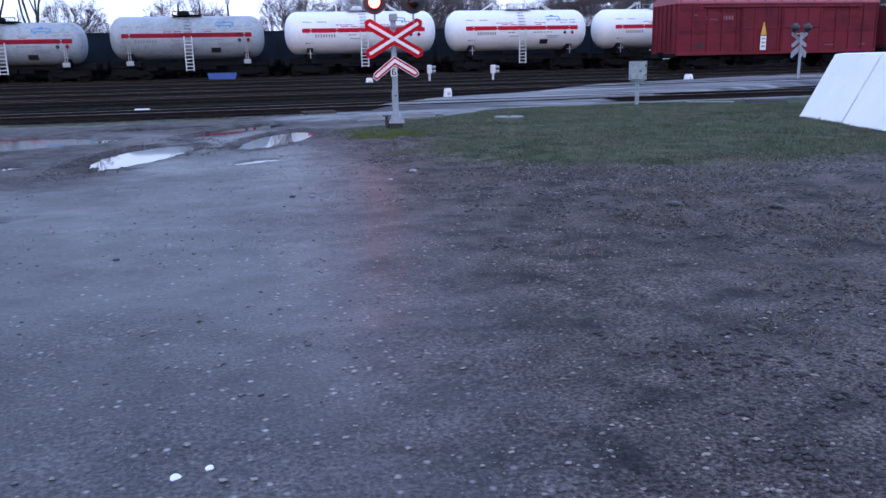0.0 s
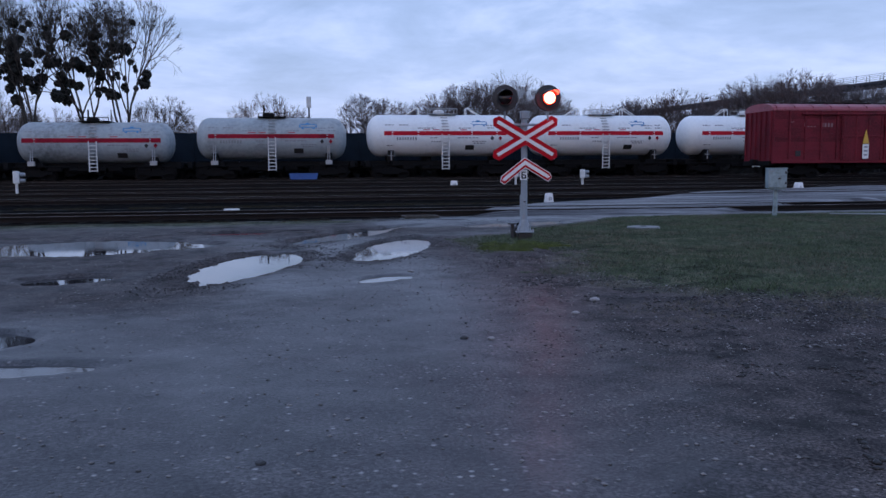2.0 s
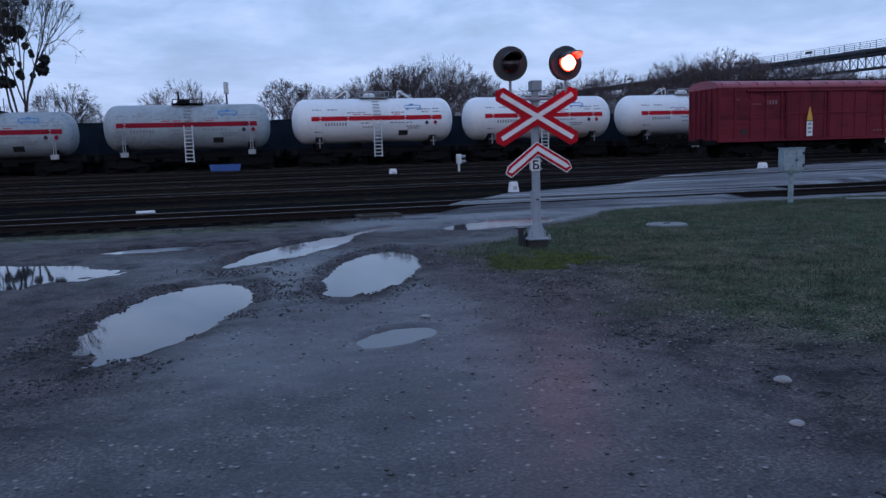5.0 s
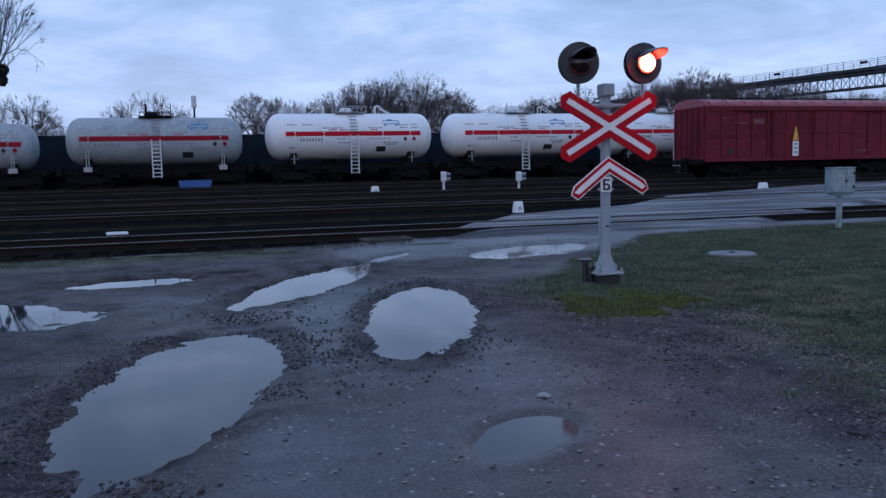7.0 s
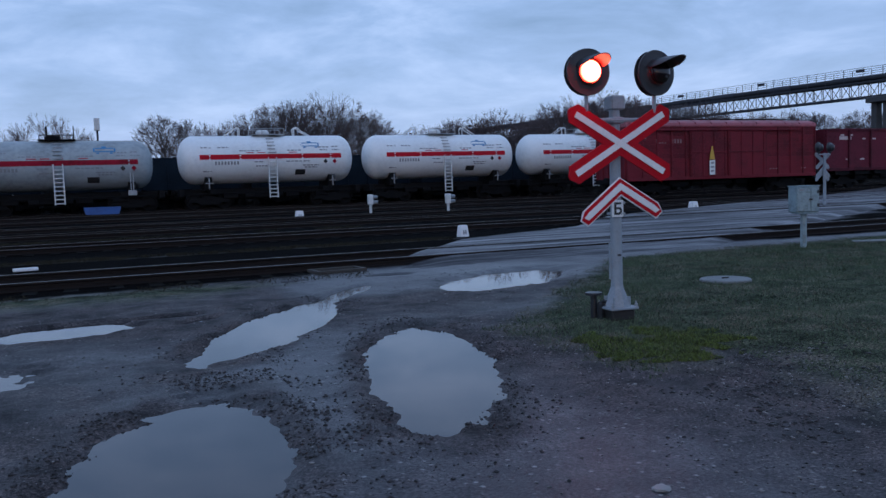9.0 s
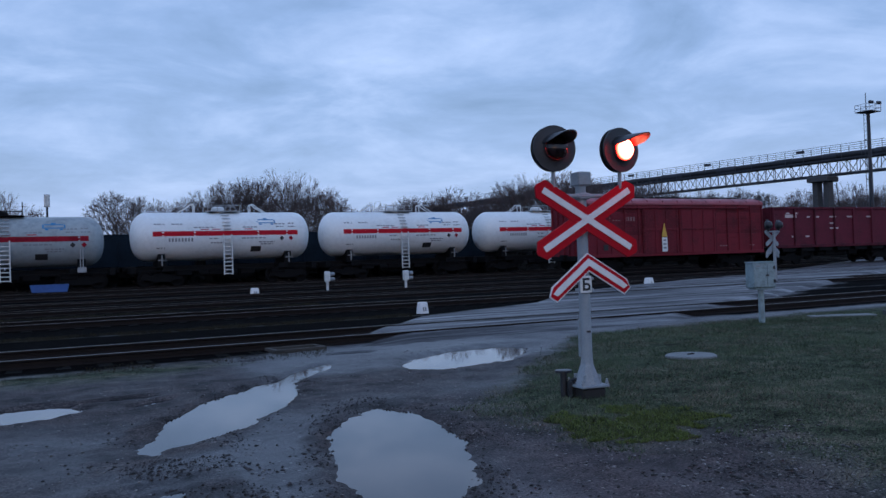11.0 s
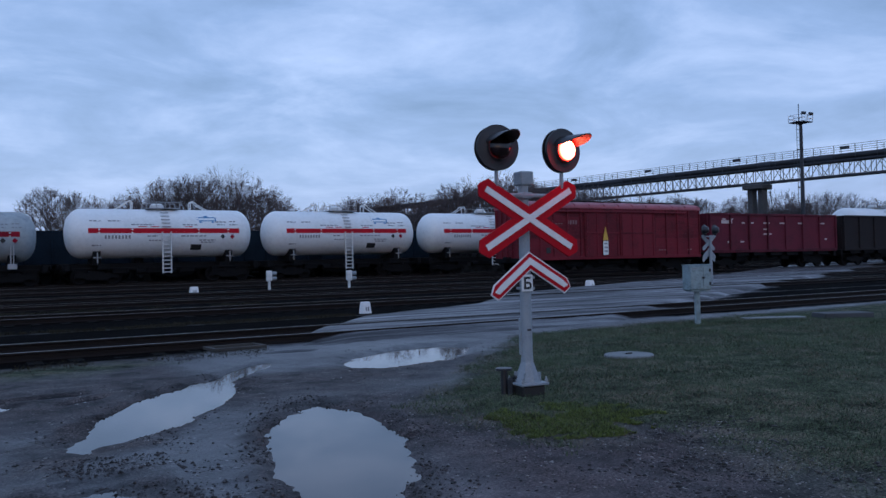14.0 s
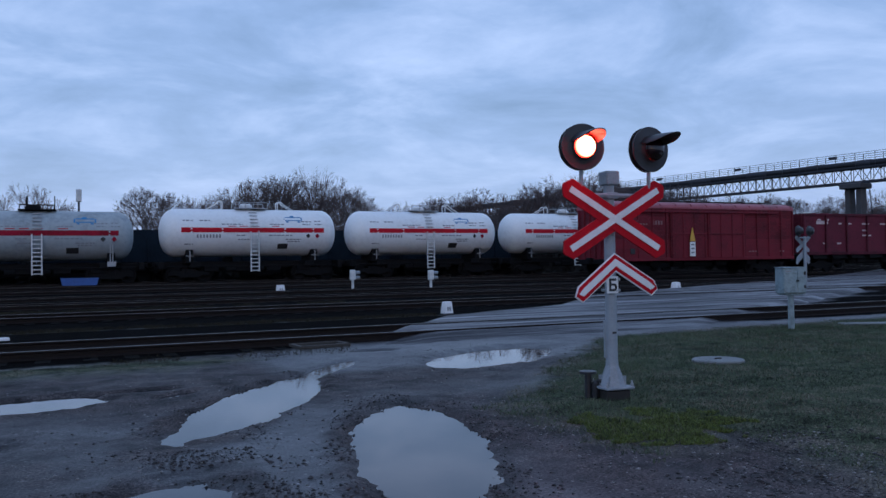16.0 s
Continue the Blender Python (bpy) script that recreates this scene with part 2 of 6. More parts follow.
def lens_material():
    """The lit lens: white-hot in its middle, red towards the rim."""
    m = bpy.data.materials.new("lit_red_lens")
    m.use_nodes = True
    N, L = m.node_tree.nodes, m.node_tree.links
    b = N["Principled BSDF"]
    b.inputs["Base Color"].default_value = (0.3, 0.01, 0.01, 1)
    co = N.new("ShaderNodeTexCoord")
    ln = N.new("ShaderNodeVectorMath"); ln.operation = "LENGTH"
    flat = N.new("ShaderNodeVectorMath"); flat.operation = "MULTIPLY"; flat.inputs[1].default_value = (1, 0, 1)
    L.new(co.outputs["Object"], flat.inputs[0]); L.new(flat.outputs[0], ln.inputs[0])
    ramp = N.new("ShaderNodeValToRGB")
    e = ramp.color_ramp.elements
    e[0].position, e[0].color = 0.064, (1.0, 0.12, 0.07, 1)
    e[1].position, e[1].color = 0.098, (1.0, 0.006, 0.003, 1)
    L.new(ln.outputs["Value"], ramp.inputs[0])
    L.new(ramp.outputs[0], b.inputs["Emission Color"])
    b.inputs["Emission Strength"].default_value = LENS_POWER
    return m


LENS_POWER = 52.0
M["lens_lit"] = lens_material()


def ground_material():
    """Wet gravel, turf, ballast and dark earth; their borders come from the sheet's zones, broken up by noise."""
    m = bpy.data.materials.new("yard_ground")
    m.use_nodes = True
    nt = m.node_tree
    N, L = nt.nodes, nt.links
    b = N["Principled BSDF"]
    co = N.new("ShaderNodeTexCoord")
    zone = N.new("ShaderNodeAttribute"); zone.attribute_name = "zones"
    sep = N.new("ShaderNodeSeparateColor"); L.new(zone.outputs["Color"], sep.inputs[0])

    def noise_tex(scale, detail=4, rough=0.6):
        n = N.new("ShaderNodeTexNoise")
        n.inputs["Scale"].default_value, n.inputs["Detail"].default_value, n.inputs["Roughness"].default_value = scale, detail, rough
        L.new(co.outputs["Object"], n.inputs["Vector"])
        return n.outputs["Fac"]

    def ramp(fac, *stops):
        r = N.new("ShaderNodeValToRGB")
        e = r.color_ramp.elements
        e[0].position, e[0].color = stops[0][0], (*stops[0][1], 1)
        e[1].position, e[1].color = stops[-1][0], (*stops[-1][1], 1)
        for p, c in stops[1:-1]:
            r.color_ramp.elements.new(p).color = (*c, 1)
        L.new(fac, r.inputs[0])
        return r.outputs[0]

    def mixc(f, a, c, kind="MIX"):
        x = N.new("ShaderNodeMix"); x.data_type = "RGBA"; x.blend_type = kind
        if isinstance(f, float):
            x.inputs["Factor"].default_value = f
        else:
            L.new(f, x.inputs["Factor"])
        L.new(a, x.inputs["A"]); L.new(c, x.inputs["B"])
        return x.outputs["Result"]

    def edge(mask, width=0.25):
        """A zone's mask, its border ragged."""
        s = N.new("ShaderNodeMath"); s.operation = "MULTIPLY_ADD"; s.inputs[1].default_value = 0.55
        L.new(ragged, s.inputs[0]); L.new(mask, s.inputs[2])
        r = N.new("ShaderNodeMapRange")
        r.inputs["From Min"].default_value, r.inputs["From Max"].default_value = 0.775 - width / 2, 0.775 + width / 2
        L.new(s.outputs[0], r.inputs["Value"])
        return r.outputs[0]

    ragged = noise_tex(3.2, 6, 0.65)
    big, mid, fine, speck = noise_tex(0.35, 5), noise_tex(2.3, 6, 0.7), noise_tex(55, 4, 0.7), noise_tex(170, 2)
    gravel = ramp(mid, (0.34, (0.024, 0.025, 0.029)), (0.5, (0.046, 0.045, 0.050)), (0.68, (0.078, 0.074, 0.078)))
    patch = ramp(big, (0.38, (0.72, 0.74, 0.78)), (0.62, (1.1, 1.05, 1.05)))
    gravel = mixc(1.0, gravel, patch, "MULTIPLY")
    grit = ramp(fine, (0.38, (0.15, 0.15, 0.17)), (0.52, (0.95, 0.95, 0.95)), (0.66, (2.2, 2.1, 2.0)))
    gravel = mixc(1.0, gravel, grit, "MULTIPLY")
    vor = N.new("ShaderNodeTexVoronoi"); vor.inputs["Scale"].default_value = 19
    L.new(co.outputs["Object"], vor.inputs["Vector"])
    stone = N.new("ShaderNodeMapRange")
    stone.inputs["From Min"].default_value, stone.inputs["From Max"].default_value = 0.30, 0.12
    L.new(vor.outputs["Distance"], stone.inputs["Value"])
    pick = N.new("ShaderNodeSeparateColor"); L.new(vor.outputs["Color"], pick.inputs[0])
    few = N.new("ShaderNodeMath"); few.operation = "GREATER_THAN"; few.inputs[1].default_value = 0.66
    L.new(pick.outputs[0], few.inputs[0])
    both = N.new("ShaderNodeMath"); both.operation = "MULTIPLY"
    L.new(stone.outputs[0], both.inputs[0]); L.new(few.outputs[0], both.inputs[1])
    pale = ramp(pick.outputs[1], (0.1, (0.06, 0.058, 0.06)), (0.6, (0.20, 0.19, 0.19)), (1.0, (0.34, 0.33, 0.32)))
    gravel = mixc(both.outputs[0], gravel, pale)
    turf = ramp(mid, (0.36, (0.030, 0.036, 0.026)), (0.5, (0.076, 0.092, 0.062)), (0.66, (0.140, 0.130, 0.096)))
    turf = mixc(1.0, turf, grit, "MULTIPLY")
    earth = ramp(mid, (0.37, (0.013, 0.012, 0.012)), (0.44, (0.041, 0.035, 0.036)), (0.66, (0.104, 0.085, 0.082)))
    earth = mixc(1.0, earth, grit, "MULTIPLY")
    ballast = ramp(fine, (0.36, (0.0015, 0.0015, 0.0015)), (0.55, (0.004, 0.0035, 0.0035)), (0.70, (0.012, 0.010, 0.010)))
    c = mixc(edge(sep.outputs[1], 0.5), gravel, earth)
    c = mixc(edge(sep.outputs[0], 0.4), c, turf)
    c = mixc(edge(sep.outputs[2], 0.2), c, ballast)
    L.new(c, b.inputs["Base Color"])
    # damp sheen, less on turf and ballast
    wet = N.new("ShaderNodeMapRange")
    wet.inputs["From Min"].default_value, wet.inputs["From Max"].default_value = 0.35, 0.65
    wet.inputs["To Min"].default_value, wet.inputs["To Max"].default_value = 0.44, 0.60
    L.new(big, wet.inputs["Value"])
    dry = N.new("ShaderNodeMath"); dry.operation = "MAXIMUM"
    bare = N.new("ShaderNodeMath"); bare.operation = "MULTIPLY"; bare.inputs[1].default_value = 0.66
    L.new(edge(sep.outputs[1], 0.5), bare.inputs[0])
    soft = N.new("ShaderNodeMath"); soft.operation = "MAXIMUM"
    L.new(edge(sep.outputs[0], 0.3), soft.inputs[0]); L.new(bare.outputs[0], soft.inputs[1])
    L.new(soft.outputs[0], dry.inputs[0]); L.new(edge(sep.outputs[2], 0.3), dry.inputs[1])
    rg = N.new("ShaderNodeMath"); rg.operation = "MULTIPLY_ADD"; rg.inputs[1].default_value = 0.55; rg.use_clamp = True
    L.new(dry.outputs[0], rg.inputs[0]); L.new(wet.outputs[0], rg.inputs[2])
    L.new(rg.outputs[0], b.inputs["Roughness"])
    film = N.new("ShaderNodeMapRange")
    film.inputs["From Min"].default_value, film.inputs["From Max"].default_value = 0.40, 0.60
    film.inputs["To Min"].default_value, film.inputs["To Max"].default_value = 0.34, 0.05
    L.new(big, film.inputs["Value"])
    damp = N.new("ShaderNodeMath"); damp.operation = "SUBTRACT"; damp.inputs[0].default_value = 1.0; damp.use_clamp = True
    L.new(dry.outputs[0], damp.inputs[1])
    wetness = N.new("ShaderNodeMath"); wetness.operation = "MULTIPLY"
    L.new(film.outputs[0], wetness.inputs[0]); L.new(damp.outputs[0], wetness.inputs[1])
    L.new(wetness.outputs[0], b.inputs["Coat Weight"])
    b.inputs["Coat Roughness"].default_value = 0.36
    b.inputs["Coat IOR"].default_value = 1.33
    sp = N.new("ShaderNodeMapRange")
    sp.inputs["To Min"].default_value, sp.inputs["To Max"].default_value = 0.38, 0.015
    L.new(dry.outputs[0], sp.inputs["Value"]); L.new(sp.outputs[0], b.inputs["Specular IOR Level"])
    b1 = N.new("ShaderNodeBump"); b1.inputs["Strength"].default_value = 0.42; b1.inputs["Distance"].default_value = 0.012
    L.new(fine, b1.inputs["Height"])
    b2 = N.new("ShaderNodeBump"); b2.inputs["Strength"].default_value = 0.35; b2.inputs["Distance"].default_value = 0.006
    L.new(speck, b2.inputs["Height"]); L.new(b1.outputs[0], b2.inputs["Normal"])
    b3 = N.new("ShaderNodeBump"); b3.inputs["Strength"].default_value = 0.5; b3.inputs["Distance"].default_value = 0.012
    L.new(both.outputs[0], b3.inputs["Height"]); L.new(b2.outputs[0], b3.inputs["Normal"])
    L.new(b3.outputs[0], b.inputs["Normal"])
    return m


M["ground"] = ground_material()


def road_material():
    """Worn asphalt with wet and dry streaks along the tracks."""
    m = bpy.data.materials.new("wet_asphalt")
    m.use_nodes = True
    N, L = m.node_tree.nodes, m.node_tree.links
    b = N["Principled BSDF"]
    co = N.new("ShaderNodeTexCoord")
    mp = N.new("ShaderNodeMapping"); mp.inputs["Scale"].default_value = (0.16, 1.9, 1.0); mp.inputs["Rotation"].default_value = (0, 0, radians(-8))
    L.new(co.outputs["Object"], mp.inputs["Vector"])
    streak = N.new("ShaderNodeTexNoise"); streak.inputs["Scale"].default_value = 1.1; streak.inputs["Detail"].default_value = 10; streak.inputs["Roughness"].default_value = 0.72
    L.new(mp.outputs[0], streak.inputs["Vector"])
    grain = N.new("ShaderNodeTexNoise"); grain.inputs["Scale"].default_value = 9; grain.inputs["Detail"].default_value = 4
    L.new(co.outputs["Object"], grain.inputs["Vector"])
    cr = N.new("ShaderNodeValToRGB")
    e = cr.color_ramp.elements
    e[0].position, e[0].color = 0.36, (0.030, 0.029, 0.032, 1)
    e[1].position, e[1].color = 0.62, (0.100, 0.096, 0.104, 1)
    L.new(streak.outputs["Fac"], cr.inputs[0])
    L.new(cr.outputs[0], b.inputs["Base Color"])
    for name, lo, hi in (("Roughness", 0.72, 0.34), ("Specular IOR Level", 0.16, 0.5)):
        r = N.new("ShaderNodeMapRange")
        r.inputs["From Min"].default_value, r.inputs["From Max"].default_value = 0.42, 0.60
        r.inputs["To Min"].default_value, r.inputs["To Max"].default_value = lo, hi
        L.new(streak.outputs["Fac"], r.inputs["Value"]); L.new(r.outputs[0], b.inputs[name])
    bp = N.new("ShaderNodeBump"); bp.inputs["Strength"].default_value = 0.6; bp.inputs["Distance"].default_value = 0.02
    L.new(grain.outputs["Fac"], bp.inputs["Height"]); L.new(bp.outputs[0], b.inputs["Normal"])
    return m


M["road"] = road_material()
M["dark_chip"] = shade("dark_chip", (0.040, 0.036, 0.038), 0.6, vary=0.6, scale=9, fine=60, bump=0.2, dist=0.003, island=0.7)
M["old_concrete"] = shade("old_concrete", (0.06, 0.062, 0.066), 0.8, vary=0.4, scale=3, fine=40, bump=0.3, dist=0.004)
# scrub colour taken near black, so it stands in for shade beneath the wagons
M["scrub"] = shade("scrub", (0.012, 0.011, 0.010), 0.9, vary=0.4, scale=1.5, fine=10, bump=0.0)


# ---------------- mesh helpers ----------------
class Build:
    """Collects vertices and faces of one mesh."""

    def __init__(self):
        self.v, self.f = [], []

    def box(self, x0, x1, y0, y1, z0, z1, c=0.0, m=None):
        cx, cy, cz = (x0 + x1) / 2, (y0 + y1) / 2, (z0 + z1) / 2
        h = (abs(x1 - x0) / 2, abs(y1 - y0) / 2, abs(z1 - z0) / 2)
        n = len(self.v)
        pts, faces = [], []
        if c <= 0:
            pts = [(sx * h[0], sy * h[1], sz * h[2]) for sx in (-1, 1) for sy in (-1, 1) for sz in (-1, 1)]
            faces = [(0, 1, 3, 2), (4, 6, 7, 5), (0, 4, 5, 1), (2, 3, 7, 6), (0, 2, 6, 4), (1, 5, 7, 3)]
        else:
            c = min(c, min(h) * 0.9)
            ix = {}
            for sx in (-1, 1):
                for sy in (-1, 1):
                    for sz in (-1, 1):
                        s = (sx, sy, sz)
                        for k in range(3):
                            ix[s, k] = len(pts)
                            pts.append(tuple(s[i] * (h[i] if i == k else h[i] - c) for i in range(3)))
                        faces.append(tuple(ix[s, k] for k in range(3)))
            for k in range(3):
                a, b = [i for i in range(3) if i != k]
                for s in (-1, 1):
                    q = []
                    for u, w in ((-1, -1), (1, -1), (1, 1), (-1, 1)):
                        t = [0, 0, 0]; t[k], t[a], t[b] = s, u, w
                        q.append(ix[tuple(t), k])
                    faces.append(tuple(q))
                for u in (-1, 1):
                    for w in (-1, 1):
                        t0 = [0, 0, 0]; t0[k], t0[a], t0[b] = -1, u, w
                        t1 = list(t0); t1[k] = 1
                        faces.append((ix[tuple(t0), a], ix[tuple(t1), a], ix[tuple(t1), b], ix[tuple(t0), b]))
        for p in pts:
            q = Vector((p[0] + cx, p[1] + cy, p[2] + cz))
            self.v.append(tuple(m @ q) if m else tuple(q))
        self.f += [tuple(i + n for i in f) for f in faces]
        return self

    def cyl(self, p0, p1, r0, r1=None, n=10, caps=True):
        r1 = r0 if r1 is None else r1
        p0, p1 = Vector(p0), Vector(p1)
        d = (p1 - p0).normalized()
        a = d.orthogonal().normalized()
        b = d.cross(a)
        k = len(self.v)
        for p, r in ((p0, r0), (p1, r1)):
            for i in range(n):
                t = 2 * math.pi * i / n
                self.v.append(tuple(p + r * (math.cos(t) * a + math.sin(t) * b)))
        self.f += [(k + i, k + (i + 1) % n, k + n + (i + 1) % n, k + n + i) for i in range(n)]
        if caps:
            self.f += [tuple(k + i for i in reversed(range(n))), tuple(k + n + i for i in range(n))]
        return self

    def path(self, pts, r, n=6):
        for a, b in zip(pts, pts[1:]):
            self.cyl(a, b, r, n=n)
        return self

    def lathe(self, profile, axis=0, n=32, at=(0, 0, 0), close=True):
        """profile: (along, radius) rows, turned round an axis through at."""
        k = len(self.v)
        for s, r in profile:
            for i in range(n):
                t = 2 * math.pi * i / n
                q = [0, 0, 0]
                q[axis] = s; q[(axis + 1) % 3] = r * math.cos(t); q[(axis + 2) % 3] = r * math.sin(t)
                self.v.append(tuple(q[j] + at[j] for j in range(3)))
        for j in range(len(profile) - 1):
            self.f += [(k + j * n + i, k + j * n + (i + 1) % n, k + (j + 1) * n + (i + 1) % n, k + (j + 1) * n + i) for i in range(n)]
        if close:
            self.f += [tuple(k + i for i in reversed(range(n))), tuple(k + (len(profile) - 1) * n + i for i in range(n))]
        return self

    def prism(self, poly, y0, y1):
        """A flat outline in x and z, given depth along y."""
        k, n = len(self.v), len(poly)
        self.v += [(x, y0, z) for x, z in poly] + [(x, y1, z) for x, z in poly]
        self.f += [tuple(range(k, k + n)), tuple(range(k + 2 * n - 1, k + n - 1, -1))]
        self.f += [(k + i, k + n + i, k + n + (i + 1) % n, k + (i + 1) % n) for i in range(n)]
        return self

    def mesh(self, name, mats, smooth=0.0, fix=True):
        me = bpy.data.meshes.new(name)
        me.from_pydata(self.v, [], self.f)
        for mt in (mats if isinstance(mats, (list, tuple)) else [mats]):
            me.materials.append(mt)
        if fix and len(self.f) < 30000:
            bm = bmesh.new()
            bm.from_mesh(me)
            bmesh.ops.recalc_face_normals(bm, faces=bm.faces)
            bm.to_mesh(me)
            bm.free()
        if smooth:
            me.polygons.foreach_set("use_smooth", [True] * len(me.polygons))
            me.set_sharp_from_angle(angle=radians(smooth))
        me.update()
        return me


def part(name, b, mat, parent=None, label="", smooth=0.0, at=None):
    me = b if isinstance(b, bpy.types.Mesh) else b.mesh(name, mat, smooth)
    ob = new(name, me)
    if parent:
        ob.parent = parent
    if at is not None:
        ob.matrix_basis = at
    return tagged(ob, label)


def thing(name, at, label, category, group="", kind=""):
    ob = new(name)
    ob.empty_display_size = 0.2
    ob.matrix_basis = at
    return tagged(ob, label, category, group, kind)


def lattice_noise(x, y, s, seed=0):
    """Smooth value noise in 0..1 on a lattice of step s."""
    x, y = np.asarray(x, float) / s, np.asarray(y, float) / s
    i, j = np.floor(x).astype(np.int64), np.floor(y).astype(np.int64)
    u, v = x - i, y - j
    u, v = u * u * (3 - 2 * u), v * v * (3 - 2 * v)

    def h(a, b):
        k = (a * 374761393 + b * 668265263 + seed * 974634) & 0xFFFFFFFF
        k = ((k ^ (k >> 13)) * 1274126177) & 0xFFFFFFFF
        return ((k ^ (k >> 16)) & 0xFFFF) / 65535.0

    return (h(i, j) * (1 - u) + h(i + 1, j) * u) * (1 - v) + (h(i, j + 1) * (1 - u) + h(i + 1, j + 1) * u) * v


def ss(a, b, x):
    t = np.clip((np.asarray(x, float) - a) / (b - a), 0, 1)
    return t * t * (3 - 2 * t)


# ---------------- ground ----------------
# puddles: centre x, y, half length, half width, heading of the long axis, depth
PUDDLES = [
    (-0.72, 14.12, 1.76, 0.56, 75, 0.078),
    (1.27, 15.85, 1.66, 0.50, 71, 0.075),
    (0.62, 18.28, 1.86, 0.44, 59, 0.068),
    (4.35, 20.45, 1.42, 0.74, 32, 0.068),
    (-1.42, 19.15, 0.82, 0.50, 8, 0.066),
    (-3.40, 17.05, 1.78, 1.40, 0, 0.072),
    (0.84, 12.48, 0.40, 0.25, 40, 0.040),
    (3.15, 22.05, 0.42, 0.17, 0, 0.060),
    (4.05, 22.92, 0.40, 0.15, 15, 0.060),
    (-2.15, 8.90, 1.00, 0.24, 0, 0.070),
    (-2.42, 9.80, 0.55, 0.34, 10, 0.070),
    (-2.60, 13.05, 0.52, 0.46, 5, 0.072),
    (1.95, 20.35, 0.95, 0.20, 54, 0.070),
    (-0.35, 19.60, 0.50, 0.12, 8, 0.066),
    (0.00, 19.20, 0.34, 0.11, 40, 0.066),
    (1.70, 22.10, 0.24, 0.10, 10, 0.055),
]
WATER = -0.028
LOWER = {12: 0.004, 13: 0.004, 14: 0.008}   # small pools that meet a larger one lie a little deeper


def puddle_reach(x, y, p):
    """1 on the puddle's rim, less inside."""
    cx, cy, a, b, turn, _ = p
    c, s = math.cos(radians(turn)), math.sin(radians(turn))
    u, v = (x - cx) * c + (y - cy) * s, -(x - cx) * s + (y - cy) * c
    e = np.sqrt((u / a) ** 2 + (v / b) ** 2)
    k = min(1.0, b / 0.4)
    return e + k * (0.16 * (lattice_noise(x, y, 0.55, 3) - 0.5) + 0.13 * (lattice_noise(x, y, 0.17, 4) - 0.5) + 0.12 * (lattice_noise(x, y, 0.07, 5) - 0.5))


def base_height(x, y):
    x, y = np.asarray(x, float), np.asarray(y, float)
    return 0.10 * ss(24, 33, y) + 0.20 * ss(40, 62, y)


def ground_height(x, y):
    x, y = np.asarray(x, float), np.asarray(y, float)
    z = base_height(x, y)
    near = ss(30, 22, y) * ss(-3, 0, y) * ss(16, 10, np.abs(x - 1))
    z = z + near * (0.020 * (lattice_noise(x, y, 1.3, 1) - 0.5) + 0.012 * (lattice_noise(x, y, 0.3, 2) - 0.5) + 0.007 * (lattice_noise(x, y, 0.11, 6) - 0.5))
    for p in PUDDLES:
        e = puddle_reach(x, y, p)
        z = z - p[5] * ss(1.22, 0.55, e) + 0.012 * min(1.0, p[3] / 0.4) ** 2 * ss(1.6, 1.2, e) * ss(0.95, 1.2, e)
    g = grass_zone(x, y)
    z = z + 0.03 * ss(0.4, 0.9, g) * near
    return z


TURF_Y = (9.7, 10.2, 10.7, 11.6, 12.4, 13.2, 14.1, 14.7, 15.0, 15.3, 15.6, 16.3, 17.2, 18.0)
TURF_X = (5.8, 4.6, 3.7, 3.1, 2.95, 3.1, 3.3, 3.65, 3.4, 3.05, 2.65, 2.5, 2.65, 2.9)


def grass_zone(x, y):
    """Turf beside the crossing: 0.5 at its border."""
    x, y = np.asarray(x, float), np.asarray(y, float)
    # signed distances, positive inside
    left = (x - np.interp(y, TURF_Y, TURF_X)) * 0.85
    left = np.maximum(left, 0.42 - np.hypot(x - 3.0, y - 15.25))
    near = (y - 9.7) + 0.5 * (lattice_noise(x, y, 1.1, 8) - 0.5)
    far = np.minimum((21.7 + 0.06 * (x - 8)) - y, (x - 2.6) * 1.05 + 16.9 - y)
    d = np.minimum(np.minimum(left, near), far)
    a = 0.5 + d * 0.55
    # turf strips between the tracks and at their foot
    strip = 0.55 - np.abs(y - 28.3) * 1.5 - 0.25 * ss(6.5, 7.5, x) + 0.02
    strip = np.maximum(strip, 0.5 - np.abs(y - 35.6) * 0.9)
    strip = np.maximum(strip, 0.38 - np.abs(y - 47.6) * 0.4)
    foot = 0.74 - np.abs(y - 21.8) * 0.45 - 0.5 * ss(0.0, 2.6, x)
    field = ss(150, 170, y)
    return np.clip(np.maximum(np.maximum(np.maximum(a, strip), foot), field), 0, 1)


def earth_zone(x, y):
    """Dark bare earth on the near side of the turf, and churned rims of the two deep puddles."""
    x, y = np.asarray(x, float), np.asarray(y, float)
    a = 0.5 + np.minimum((x - 1.60 - 0.06 * (y - 6)) * 0.42, (15.4 - y) * 0.3)
    b = np.maximum(0.66 * ss(16.2, 18.8, y) * np.maximum(ss(1.9, 0.9, x), ss(6.4, 5.2, x) * ss(20.6, 19.4, y)), 0.62 * ss(0.4, -1.4, x) * ss(9.0, 12, y) * ss(20, 16, y)) * ss(40, 24, y)
    b = np.maximum(b, 0.62 * ss(11.5, 13.5, y) * ss(1.2, 2.2, x + 0.12 * (y - 13)) * ss(20, 17, y))
    for p in PUDDLES[:3]:
        e = puddle_reach(x, y, p)
        b = np.maximum(b, (0.45 + 0.5 * lattice_noise(x, y, 0.45, 61)) * (1.0 - 0.4 * ss(-0.1, 0.4, x - p[0])) * ss(1.55 + 0.5 * lattice_noise(x, y, 0.8, 62), 1.02, e))
    return np.clip(np.maximum(a, b), 0, 1)


